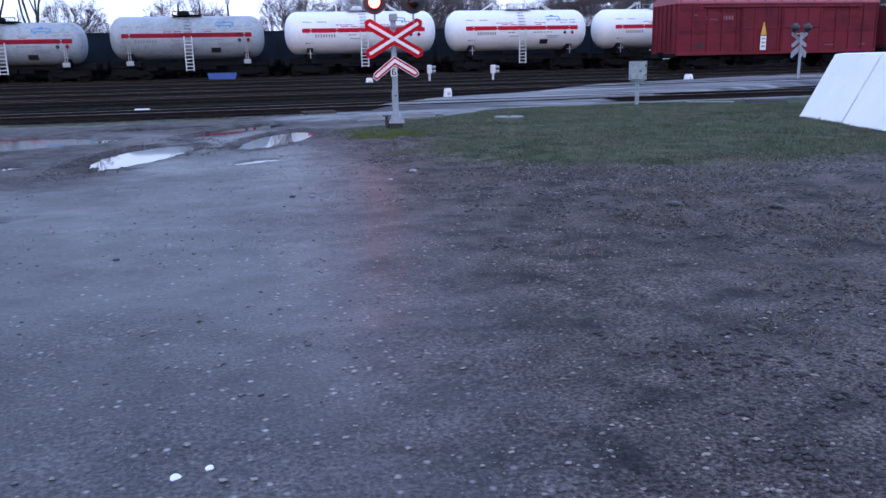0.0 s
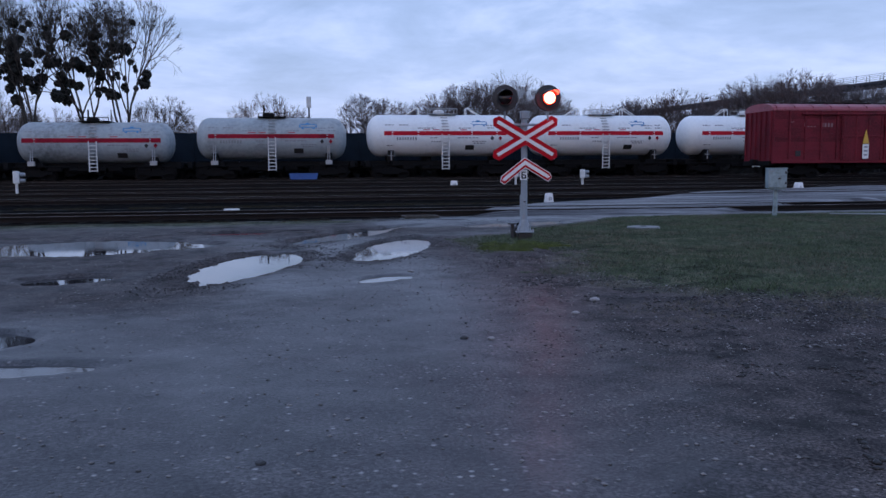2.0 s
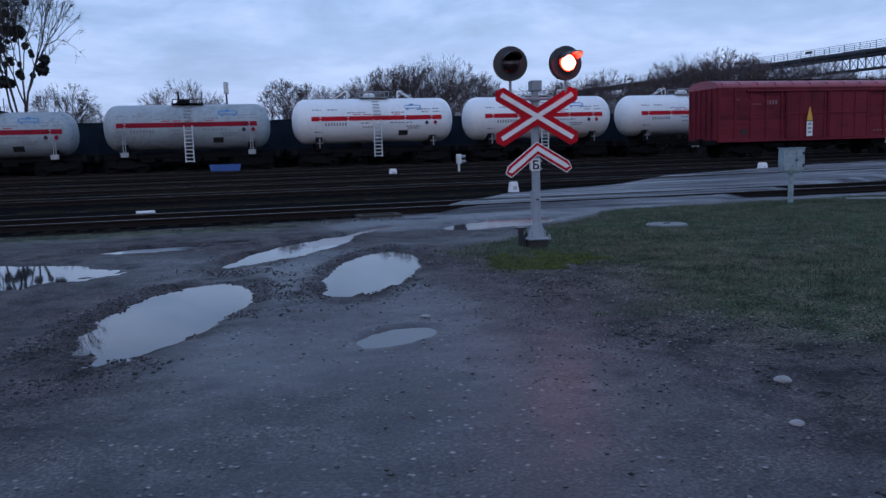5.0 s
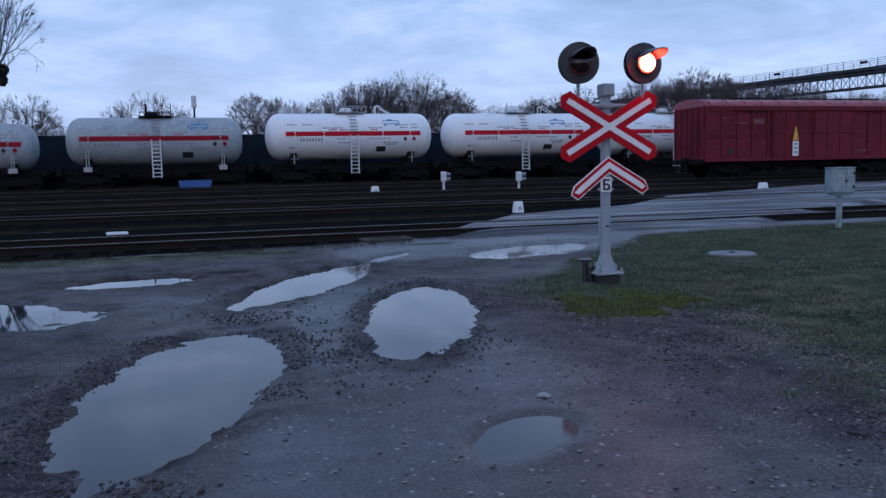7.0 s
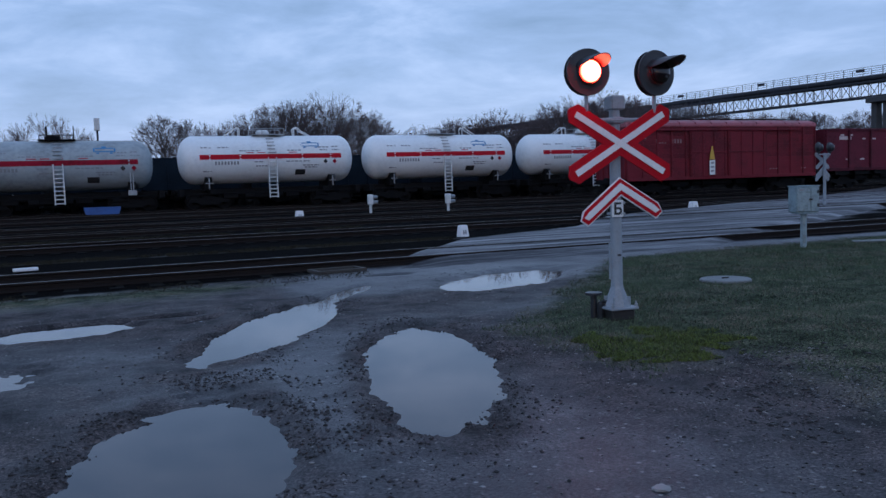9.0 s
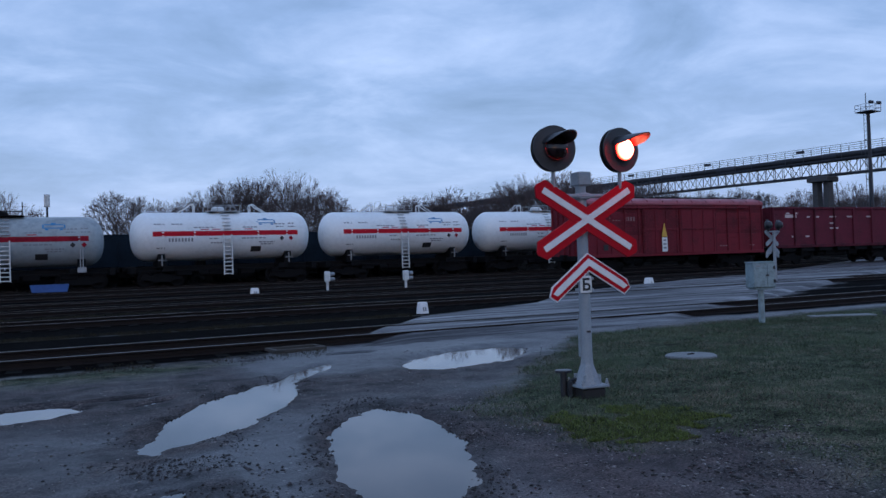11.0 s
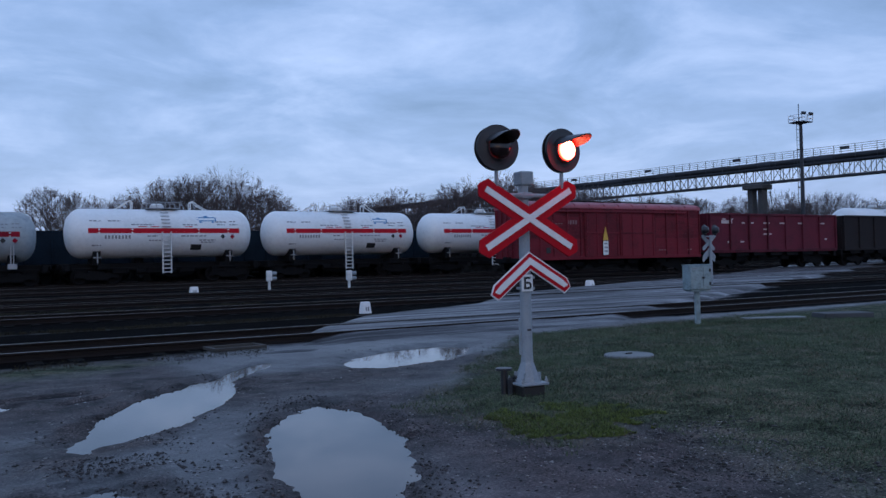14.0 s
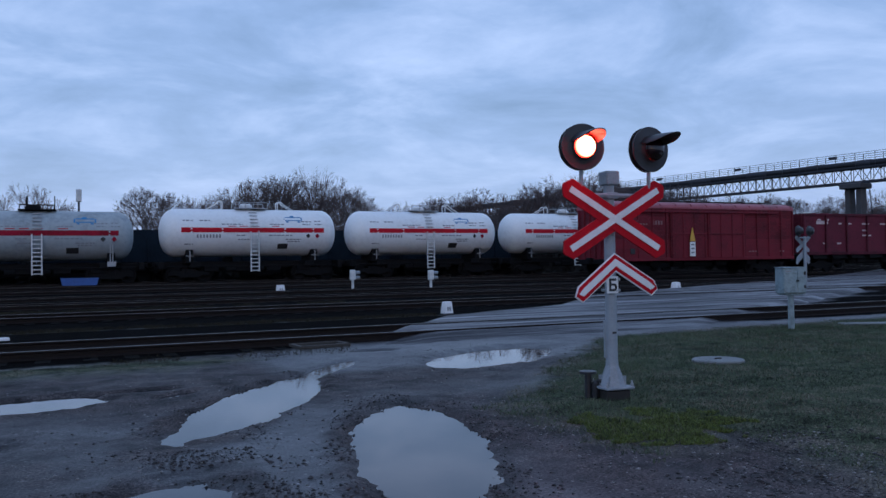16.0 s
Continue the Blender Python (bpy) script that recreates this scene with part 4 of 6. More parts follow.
def box_wagon():
    z = float(base_height(0, TRACKS[4])) + 0.134
    y = TRACKS[4]
    x0, x1 = 27.62, 42.5
    L, W = x1 - x0, 3.1
    root = thing("covered_wagon", pose((x0 + x1) / 2, y, z), "dark red covered goods wagon with ribbed sides", "goods wagon")
    h, w = L / 2, W / 2
    zb, ze, zr = 1.08, 4.15, 4.62
    body = Build().box(-h, h, -w, w, zb, ze, 0.02)
    part("body", body, M["box_red"], root)
    # arched roof
    rf = Build()
    prof = [(-w - 0.06, ze - 0.02)] + [((-w - 0.06) * math.cos(math.pi * i / 10), ze + 0.08 + (zr - ze - 0.08) * math.sin(math.pi * i / 10)) for i in range(11)] + [(w + 0.06, ze - 0.02)]
    k, n = 0, len(prof)
    for x in (-h - 0.05, h + 0.05):
        rf.v += [(x, a, b) for a, b in prof]
    rf.f += [(i, i + 1, n + i + 1, n + i) for i in range(n - 1)] + [(n - 1, 0, n, 2 * n - 1), tuple(range(n)), tuple(range(2 * n - 1, n - 1, -1))]
    part("roof", rf, M["box_roof"], root)
    for i in range(13):
        x = -h + 0.2 + i * (L - 0.4) / 12
        s = Build()
        k = 0
        pr = [(a * 1.01, b + 0.035) for a, b in prof[1:-1]]
        for xx in (x - 0.04, x + 0.04):
            s.v += [(xx, a, b) for a, b in pr]
        m = len(pr)
        s.f += [(i2, i2 + 1, m + i2 + 1, m + i2) for i2 in range(m - 1)]
        part("roof_seam", s, M["box_red"], root)
    wk = Build().box(-h * 0.62, h * 0.86, -0.22, 0.22, zr + 0.06, zr + 0.10, 0.01)
    for i in range(9):
        wk.box(-h * 0.6 + i * 1.5, -h * 0.6 + i * 1.5 + 0.06, -0.2, 0.2, zr - 0.03, zr + 0.07)
    part("roof_walkway", wk, M["gond_dark"], root)
    # side boards between ribs
    door0, door1 = -2.9, 3.1
    for i in range(15):
        x = -h + 0.06 + i * (L - 0.12) / 14
        if door0 + 0.2 < x < door1 - 0.2:
            continue
        part("rib", Build().box(x - 0.055, x + 0.055, -w - 0.085, -w + 0.01, zb + 0.05, ze - 0.05, 0.015), M["box_red"], root)
    for i in range(11):
        z0 = zb + 0.08 + i * 0.272
        part("plank", Build().box(-h + 0.12, h - 0.12, -w - 0.022, -w + 0.005, z0, z0 + 0.258, 0.008), M["box_red"], root)
    for a, b in ((door0, -0.05), (0.05, door1)):
        d = Build().box(a, b, -w - 0.12, -w - 0.03, zb + 0.0, ze - 0.28, 0.02)
        door = part("door", d, M["box_red"], root, "sliding red wagon door")
        for j in range(4):
            xx = a + 0.15 + j * (b - a - 0.3) / 3
            part("door_stiffener", Build().box(xx - 0.05, xx + 0.05, -w - 0.16, -w - 0.11, zb + 0.05, ze - 0.33, 0.012), M["box_red"], door)
        part("door_stiffener", Build().box(a, b, -w - 0.165, -w - 0.11, zb + 1.45, zb + 1.55, 0.012), M["box_red"], door)
    part("door_track", Build().box(-h * 0.75, h * 0.8, -w - 0.2, -w - 0.02, ze - 0.28, ze - 0.18, 0.02), M["box_red"], root)
    part("sill", Build().box(-h, h, -w - 0.1, -w + 0.05, zb - 0.14, zb + 0.06, 0.02), M["box_red"], root)
    # ribbed end
    for j in range(6):
        yy = -w + 0.15 + j * (W - 0.3) / 5
        part("rib", Build().box(-h - 0.09, -h + 0.01, yy - 0.06, yy + 0.06, zb, ze - 0.02, 0.015), M["box_red"], root)
    # vent hatch, markings
    for x in (-5.2, 5.2):
        part("hatch", Build().box(x, x + 0.75, -w - 0.06, -w, ze - 0.95, ze - 0.5, 0.015), M["box_red"], root)
    part("data_plate", Build().box(-5.9, -5.55, -w - 0.055, -w - 0.022, zb + 0.28, zb + 0.62, 0.01), M["ink"], root)
    nb = Build()
    for i in range(8):
        x = -5.35 + i * 0.21 + (0.3 if i > 3 else 0)
        nb.box(x, x + 0.12, -w - 0.032, -w - 0.022, zb + 2.05, zb + 2.3)
    for x in (-6.3, -6.15):
        nb.box(x, x + 0.1, -w - 0.032, -w - 0.022, zb + 2.32, zb + 2.38)
    for x in (3.5, 3.75, 4.0, 6.2, 6.45):
        nb.box(x, x + 0.16, -w - 0.032, -w - 0.022, zb + 0.35, zb + 0.42)
    tagged(part("lettering_bars", nb, M["print_faint"], root), kind="stuff")
    wx = 33.75 - (x0 + x1) / 2
    ws = Build().prism([(wx - 0.22, 2.12), (wx + 0.22, 2.12), (wx + 0.02, 2.95), (wx - 0.02, 2.95)], -w - 0.235, -w - 0.22)
    part("warning_triangle", ws, M["warn_yellow"], root, "yellow peaked warning mark")
    ws = Build().box(wx - 0.21, wx + 0.21, -w - 0.235, -w - 0.22, 1.2, 2.08)
    pl = part("notice_plate", ws, M["sign_white"], root)
    for zz in (1.38, 1.62, 1.86):
        part("lettering_bar", Build().box(wx - 0.12, wx + 0.12, -w - 0.24, -w - 0.236, zz, zz + 0.1), M["print_grey"], pl)
    wagon_frame(root, h, top=1.08)
    for s in (-1, 1):
        bogie(root, s * (h - 2.2), 0, 0)


def open_wagon(x0, x1, mat, label, marks=True):
    z = float(base_height(0, TRACKS[4])) + 0.134
    root = thing("open_wagon", pose((x0 + x1) / 2, TRACKS[4], z), label, "goods wagon", "open wagons")
    h, w = (x1 - x0) / 2, 1.55
    zb, zt = 1.3, 3.95
    b = Build()
    for s in (-1, 1):
        b.box(-h, h, s * w - 0.05, s * w + 0.05, zb, zt, 0.01)
        b.box(s * h - 0.05, s * h + 0.05, -w + 0.051, w - 0.051, zb, zt, 0.01)
    b.box(-h + 0.051, h - 0.051, -w + 0.051, w - 0.051, zb, zb + 0.1)
    part("body", b, mat, root)
    part("top_rail", Build().box(-h - 0.03, h + 0.03, -w - 0.12, -w - 0.04, zt - 0.14, zt + 0.03, 0.02), mat, root)
    part("sill", Build().box(-h, h, -w - 0.12, -w - 0.04, zb - 0.12, zb + 0.1, 0.02), mat, root)
    for i in range(8):
        x = -h + 0.08 + i * (2 * h - 0.16) / 7
        part("rib", Build().box(x - 0.07, x + 0.07, -w - 0.16, -w - 0.045, zb, zt - 0.05, 0.025), mat, root)
    if marks:
        nb = Build()
        for x, zz, ww in ((-6.1, 3.25, 1.1), (-6.0, 3.5, 0.35), (-5.2, 3.5, 0.35), (-3.9, 3.25, 0.3), (-2.9, 3.25, 0.3), (-1.5, 3.25, 0.7), (-1.5, 2.8, 0.6), (-1.5, 2.45, 0.9), (0.4, 3.25, 0.6), (2.6, 3.25, 0.5), (5.4, 3.25, 0.5), (5.9, 2.05, 0.3), (-5.5, 1.9, 0.15), (-4.1, 1.9, 0.4)):
            x *= h / 7.4
            nb.box(x, x + ww, -w - 0.056, -w - 0.05, zz, zz + (0.22 if ww > 1 else 0.1))
        tagged(part("lettering_bars", nb, M["print_pale"], root), kind="stuff")
    for i in range(7):
        x = -h + 1.6 + i * (2 * h - 3.2) / 6
        part("drop_door", Build().prism([(x - 0.75, zb - 0.02), (x + 0.75, zb - 0.02), (x + 0.6, zb - 0.36), (x - 0.6, zb - 0.36)], -w, -w + 0.12), M["black_steel"], root)
    wagon_frame(root, h, top=1.2)
    for s in (-1, 1):
        bogie(root, s * (h - 2.2), 0, 0)


box_wagon()
open_wagon(43.4, 57.75, M["gond_red"], "dark red open goods wagon with pale markings")
open_wagon(58.7, 73.0, M["gond_dark"], "blackened open goods wagon", False)
open_wagon(74.0, 88.3, M["gond_dark"], "blackened open goods wagon", False)


def hopper(x):
    root = thing("hopper_wagon", pose(x, TRACKS[7], float(base_height(0, 69)) + 0.134), "dark blue hopper wagon behind the tank wagons", "goods wagon", "hopper wagons")
    b = Build()
    h = 5.6
    b.prism([(-h, 1.3), (h, 1.3), (h, 2.9), (h - 0.3, 3.45), (-h + 0.3, 3.45), (-h, 2.9)], -1.5, 1.5)
    part("body", b, M["wagon_blue"], root)
    for i in range(8):
        xx = -h + 0.1 + i * (2 * h - 0.2) / 7
        part("rib", Build().box(xx - 0.06, xx + 0.06, -1.6, -1.49, 1.3, 2.9, 0.02), M["wagon_blue"], root)
    wagon_frame(root, h)
    for s in (-1, 1):
        bogie(root, s * 3.9, 0, 0)
    return root


hp = hopper(15.4)
for x in (-22.0, -9.6, 2.9, 27.6):
    copy_thing(hp, pose(x, TRACKS[7], float(base_height(0, 69)) + 0.134))

# ---------------- the crossing signal ----------------
SIGN_AT, SIGN_TURN = (3.48, 16.56), -5.0


def board_arm(b, length, width, turn, cx, cz, y0, y1, cut=0.0):
    """A pointed board: turned about y in its plane."""
    h, w = length / 2, width / 2
    poly = [(-h + cut, -w), (h - cut, -w), (h, -w * 0.15), (h, w * 0.15), (h - cut, w), (-h + cut, w), (-h, w * 0.15), (-h, -w * 0.15)]
    c, s = math.cos(radians(turn)), math.sin(radians(turn))
    b.prism([(cx + x * c - z * s, cz + x * s + z * c) for x, z in poly], y0, y1)


def chevron(inset, drop=0.0):
    """The outline of a bent board, its arms hanging from the apex."""
    a = radians(35)
    w = 0.069 - inset
    L = 0.485 - inset
    c, s = math.cos(a), math.sin(a)
    top = w / c
    right_end = (L * c, -L * s)
    px, pz = s * w, c * w
    pts = [(0, top), (right_end[0] - 0.04 + px, right_end[1] + pz + 0.03), (right_end[0] + 0.03, right_end[1] - 0.0), (right_end[0] - px, right_end[1] - pz), (0, -top)]
    left = [(-x, z) for x, z in pts[1:-1]][::-1]
    return pts + left


def crossing_signal():
    root = thing("crossing_signal", pose(*SIGN_AT, 0.0, 0, 0, SIGN_TURN), "grey level-crossing signal post with red and white cross and two lamps", "crossing signal")
    part("footing", Build().box(-0.12, 0.12, -0.12, 0.12, -0.06, 0.125, 0.015), M["clod"], root, "dark footing block")
    base = Build().box(-0.145, 0.145, -0.145, 0.145, 0.126, 0.15, 0.006)
    part("base_plate", base, M["grey_paint"], root)
    foot = Build()
    foot.lathe([(0.151, 0.125), (0.17, 0.12), (0.33, 0.060), (0.38, 0.056)], axis=2, n=8)
    for k in range(4):
        a = math.pi / 4 + k * math.pi / 2
        m = Matrix.Rotation(a, 4, "Z")
        foot.box(0.05, 0.125, -0.007, 0.007, 0.151, 0.24, m=m)
    part("foot_cone", foot, M["grey_paint"], root, "flared cast foot")
    for sx in (-0.125, 0.125):
        for sy in (-0.125, 0.125):
            part("bolt", Build().lathe([(0.152, 0.017), (0.178, 0.017), (0.18, 0.009), (0.20, 0.009)], axis=2, n=6, at=(sx, sy, 0)), M["grey_steel"], root)
    part("post", Build().lathe([(0.34, 0.054), (1.97, 0.048)], axis=2, n=24), M["grey_paint"], root, "painted tube post", smooth=40)
    part("clamp_slot", Build().box(-0.02, 0.02, -0.06, -0.045, 0.62, 0.64, 0.004), M["lamp_black"], root)
    bell = Build()
    bell.box(-0.17, -0.11, 0.03, 0.10, -0.02, 0.19, 0.02)
    bell.lathe([(0.0, 0.032), (0.245, 0.032), (0.25, 0.078), (0.272, 0.078), (0.278, 0.03)], axis=2, n=20, at=(-0.17, 0.14, 0))
    bell.path([(-0.14, 0.06, 0.18), (-0.11, 0.03, 0.20), (-0.09, 0.0, 0.155)], 0.016)
    part("conduit", Build().box(-0.068, -0.046, 0.0, 0.03, 0.40, 0.74, 0.006), M["grey_paint"], root, "short grey conduit beside the post")
    part("cable_box", bell, M["lamp_black"], root, "black cable box with a round lid")
    # crossing boards
    y = -0.075
    red, white = Build(), Build()
    for k, t in enumerate((30.5, -30.5)):
        board_arm(red, 1.20, 0.185, t, 0, 1.655, y - 0.024 - 0.004 * k, y - 0.004 - 0.004 * k, 0.055)
    for k, t in enumerate((30.5, -30.5)):
        board_arm(white, 1.05, 0.056, t, 0, 1.655, y - 0.034 - 0.002 * k, y - 0.0285 - 0.002 * k, 0.0)
    cross = part("cross_board", red, M["sign_red"], root, "red crossed warning boards")
    part("white_band", white, M["sign_white"], cross, "white reflective bands")
    tilt = pose(0, 0, 1.265, 0, -3.5, 0)
    w0 = part("chevron_board", Build().prism(chevron(0.0), y - 0.012, y), M["sign_white"], root, "red and white chevron board", at=tilt)
    part("red_band", Build().prism(chevron(0.011), y - 0.018, y - 0.0125), M["sign_red"], w0)
    part("white_band", Build().prism(chevron(0.042), y - 0.023, y - 0.0185), M["sign_white"], w0)
    plate = part("letter_plate", Build().box(-0.080, 0.040, -0.071, -0.060, 0.985, 1.14, 0.004), M["sign_white"], root, "small white plate with a black letter")
    txt = bpy.data.curves.new("letter", "FONT")
    txt.body, txt.size, txt.align_x, txt.extrude, txt.offset = "\u0411", 0.145, "CENTER", 0.001, 0.004
    ob = new("letter", txt)
    dg = bpy.context.evaluated_depsgraph_get()
    me = bpy.data.meshes.new_from_object(ob.evaluated_get(dg))
    bpy.data.objects.remove(ob)
    me.materials.append(M["ink"])
    part("letter", me, None, plate, at=pose(-0.02, -0.074, 1.01, 90, 0, 0))
    for z in (1.0, 1.1):
        part("clamp", Build().box(-0.062, 0.062, -0.071, 0.062, z, z + 0.025, 0.004), M["grey_steel"], root)
    # head: box, crossbar, stalks
    part("junction_box", Build().box(-0.065, 0.075, -0.075, 0.075, 1.965, 2.095, 0.012), M["grey_paint"], root, "grey junction box")
    bar = Build().path([(-0.37, -0.06, 1.87), (0.40, -0.06, 1.87)], 0.02, 8)
    bar.box(-0.06, 0.06, -0.075, 0.06, 1.84, 1.90, 0.01)
    part("crossbar", bar, M["grey_paint"], root)
    for s, turn in ((-1, -4.0), (1, 8.0)):
        x = 0.015 + s * 0.338
        st = Build().path([(x + s * 0.012, -0.06, 1.87), (x + s * 0.012, -0.09, 1.96), (x + s * 0.012, -0.10, 2.15)], 0.018, 10)
        part("stalk", st, M["grey_paint"], root)
        lamp = part("signal_lamp", lamp_disc(), M["disc_enamel"], root, "round black lamp head with a hood", at=pose(x + s * 0.012, -0.13, 2.29, 0, 0, turn), smooth=35)
        part("lamp_hood", lamp_hood(), None, lamp)
        part("lamp_case", Build().lathe([(0.0, 0.16), (0.10, 0.15), (0.16, 0.11), (0.17, 0.02)], axis=1, n=24), M["lamp_black"], lamp, smooth=40)
        drum = lens_drum()
        ins = part("lens", drum, None, lamp, "red signal lens", at=pose(0, -0.045, 0))
        INSERTS.append((ins, s))


INSERTS = []


def lamp_disc():
    b = Build()
    b.lathe([(0.012, 0.205), (-0.004, 0.208), (-0.012, 0.205), (-0.012, 0.128), (-0.02, 0.116), (-0.046, 0.110), (-0.046, 0.1045), (0.06, 0.1045), (0.06, 0.205)], axis=1, n=48, close=False)
    return b


def lamp_hood():
    """A peaked hood over the lens, longest on top, bent down in front."""
    b = Build()
    n, m = 18, 6
    for layer, r0 in ((0, 0.132), (1, 0.124)):
        for i in range(n + 1):
            a = math.pi * (0.13 + 0.74 * i / n)
            reach = 0.015 + 0.275 * max(0.0, math.sin(math.pi * i / n)) ** 0.55
            for j in range(m + 1):
                f = j / m
                y = -0.013 - (reach + 0.055) * f
                r = r0 * (1.04 - 0.04 * f)
                b.v.append((r * math.cos(a), y, r * math.sin(a) - 0.008 - 0.012 * f * f * max(0.0, math.sin(a))))
    q = (n + 1) * (m + 1)
    for i in range(n):
        for j in range(m):
            k = i * (m + 1) + j
            b.f.append((k, k + 1, k + m + 2, k + m + 1))
            b.f.append((q + k, q + k + m + 1, q + k + m + 2, q + k + 1))
        k = i * (m + 1) + m
        b.f.append((k, q + k, q + k + m + 1, k + m + 1))
    me = b.mesh("lamp_hood", [M["lamp_black"], M["hood_lining"]], 40)
    inner = np.array([min(p.vertices) >= q for p in me.polygons], np.int32)
    me.polygons.foreach_set("material_index", inner)
    return me


def lens_drum():
    """A lens shell: its lit dome on one side, its dark dome on the other."""
    b = Build()
    n = 28
    rows = [(0.006, 0.1), (0.022, 0.094), (0.036, 0.08), (0.047, 0.055), (0.053, 0.025), (0.054, 0.001)]
    b.lathe([(-a, r) for a, r in rows], axis=1, n=n)
    b.lathe([(-0.004, 0.1043), (0.022, 0.1043)], axis=1, n=48)
    b.lathe([(a + 0.017, r) for a, r in rows], axis=1, n=n)
    me = b.mesh("lens", [M["lens_lit"], M["lens_dark"]], fix=True)
    for i, p in enumerate(me.polygons):
        p.material_index = 0 if p.center.y < -0.0041 and Vector((p.center.x, p.center.z)).length < 0.1025 else 1
        p.use_smooth = True
    return me


crossing_signal()


# ---------------- small things about the yard ----------------
def gz(x, y):
    return float(ground_height(x, y))


def track_marker(x, y, w, h, turn, n):
    root = thing("track_marker", pose(x, y, gz(x, y) - 0.02, 0, 0, turn), "whitewashed concrete track marker block with faded figures", "marker", "track markers")
    b = Build()
    t, k = w * 0.43, w / 2
    b.v = [(-k, -k * 0.8, 0), (k, -k * 0.8, 0), (k, k * 0.8, 0), (-k, k * 0.8, 0), (-t, -t * 0.6, h * 0.88), (t, -t * 0.6, h * 0.88), (t, t * 0.6, h * 0.88), (-t, t * 0.6, h * 0.88), (-t * 0.85, -t * 0.45, h), (t * 0.85, -t * 0.45, h), (t * 0.85, t * 0.45, h), (-t * 0.85, t * 0.45, h)]
    b.f = [(0, 3, 2, 1), (0, 1, 5, 4), (1, 2, 6, 5), (2, 3, 7, 6), (3, 0, 4, 7), (4, 5, 9, 8), (5, 6, 10, 9), (6, 7, 11, 10), (7, 4, 8, 11), (8, 9, 10, 11)]
    part("block", b, M["white_wash"], root)
    for i in range(n):
        u = (i - (n - 1) / 2) * w * 0.26
        m = pose(u, -k * 0.72, h * 0.42, -9, 0, 0)
        part("figure_bar", Build().box(-w * 0.07, w * 0.07, -0.006, 0.004, -h * 0.16, h * 0.16, m=m), M["print_grey"], root)


track_marker(7.52, 28.75, 0.25, 0.31, 12, 2)
track_marker(7.42, 45.9, 0.36, 0.36, 5, 2)
track_marker(20.45, 35.3, 0.36, 0.36, 15, 1)


def dwarf_signal(x, y, h, turn):
    root = thing("dwarf_signal", pose(x, y, gz(x, y), 0, 0, turn), "pale grey dwarf shunting signal on a short post", "railway signal", "dwarf signals")
    part("base", Build().box(-0.16, 0.16, -0.16, 0.16, -0.05, 0.08, 0.02), M["concrete"], root)
    part("post", Build().lathe([(0.08, 0.06), (h * 0.55, 0.055)], axis=2, n=14), M["pale_paint"], root, smooth=40)
    part("head", Build().box(-0.12, 0.12, -0.1, 0.1, h * 0.5, h, 0.03), M["pale_paint"], root)
    for z in (h * 0.62, h * 0.86):
        hd = Build()
        hd.lathe([(0.0, 0.09), (0.22, 0.075), (0.22, 0.065), (0.0, 0.08)], axis=0, n=16, at=(0.121, 0, z), close=False)
        part("hood", hd, M["grey_paint"], root, smooth=40)
        part("lens", Build().lathe([(0.121, 0.075), (0.135, 0.055), (0.14, 0.01)], axis=0, n=16, at=(0, 0, z)), M["lens_dark"], root, smooth=40)


dwarf_signal(10.8, 46.0, 0.95, 0)
dwarf_signal(13.85, 44.0, 0.9, 0)
dwarf_signal(-12.2, 40.0, 1.05, 8)


def relay_cabinet():
    root = thing("relay_cabinet", pose(10.62, 20.95, gz(10.62, 20.95), 0, 0, -20), "light grey relay cabinet with hinged doors on one leg", "cabinet")
    part("leg", Build().lathe([(-0.05, 0.055), (0.62, 0.05)], axis=2, n=16), M["cabinet_paint"], root, smooth=40)
    part("flange", Build().box(-0.16, 0.16, -0.14, 0.14, 0.60, 0.625, 0.005), M["cabinet_paint"], root)
    part("body", Build().box(-0.21, 0.21, -0.15, 0.15, 0.626, 1.08, 0.015), M["cabinet_paint"], root)
    part("roof", Build().box(-0.22, 0.22, -0.16, 0.16, 1.081, 1.10, 0.006), M["cabinet_paint"], root)
    door = part("door", Build().box(-0.20, 0.04, -0.166, -0.151, 0.645, 1.06, 0.006), M["cabinet_paint"], root)
    part("door", Build().box(0.05, 0.20, -0.164, -0.151, 0.645, 1.06, 0.006), M["cabinet_paint"], root)
    for z in (0.72, 0.96):
        part("hinge", Build().box(0.16, 0.195, -0.182, -0.162, z, z + 0.06, 0.004), M["lamp_black"], root)
        part("hinge", Build().box(0.21, 0.228, -0.08, -0.04, z, z + 0.06, 0.004), M["lamp_black"], root)
    part("latch", Build().box(0.015, 0.075, -0.176, -0.1665, 0.84, 0.87, 0.004), M["lamp_black"], root)
    part("lettering_bar", Build().box(-0.17, -0.08, -0.169, -0.1665, 1.01, 1.035), M["print_grey"], door)


relay_cabinet()


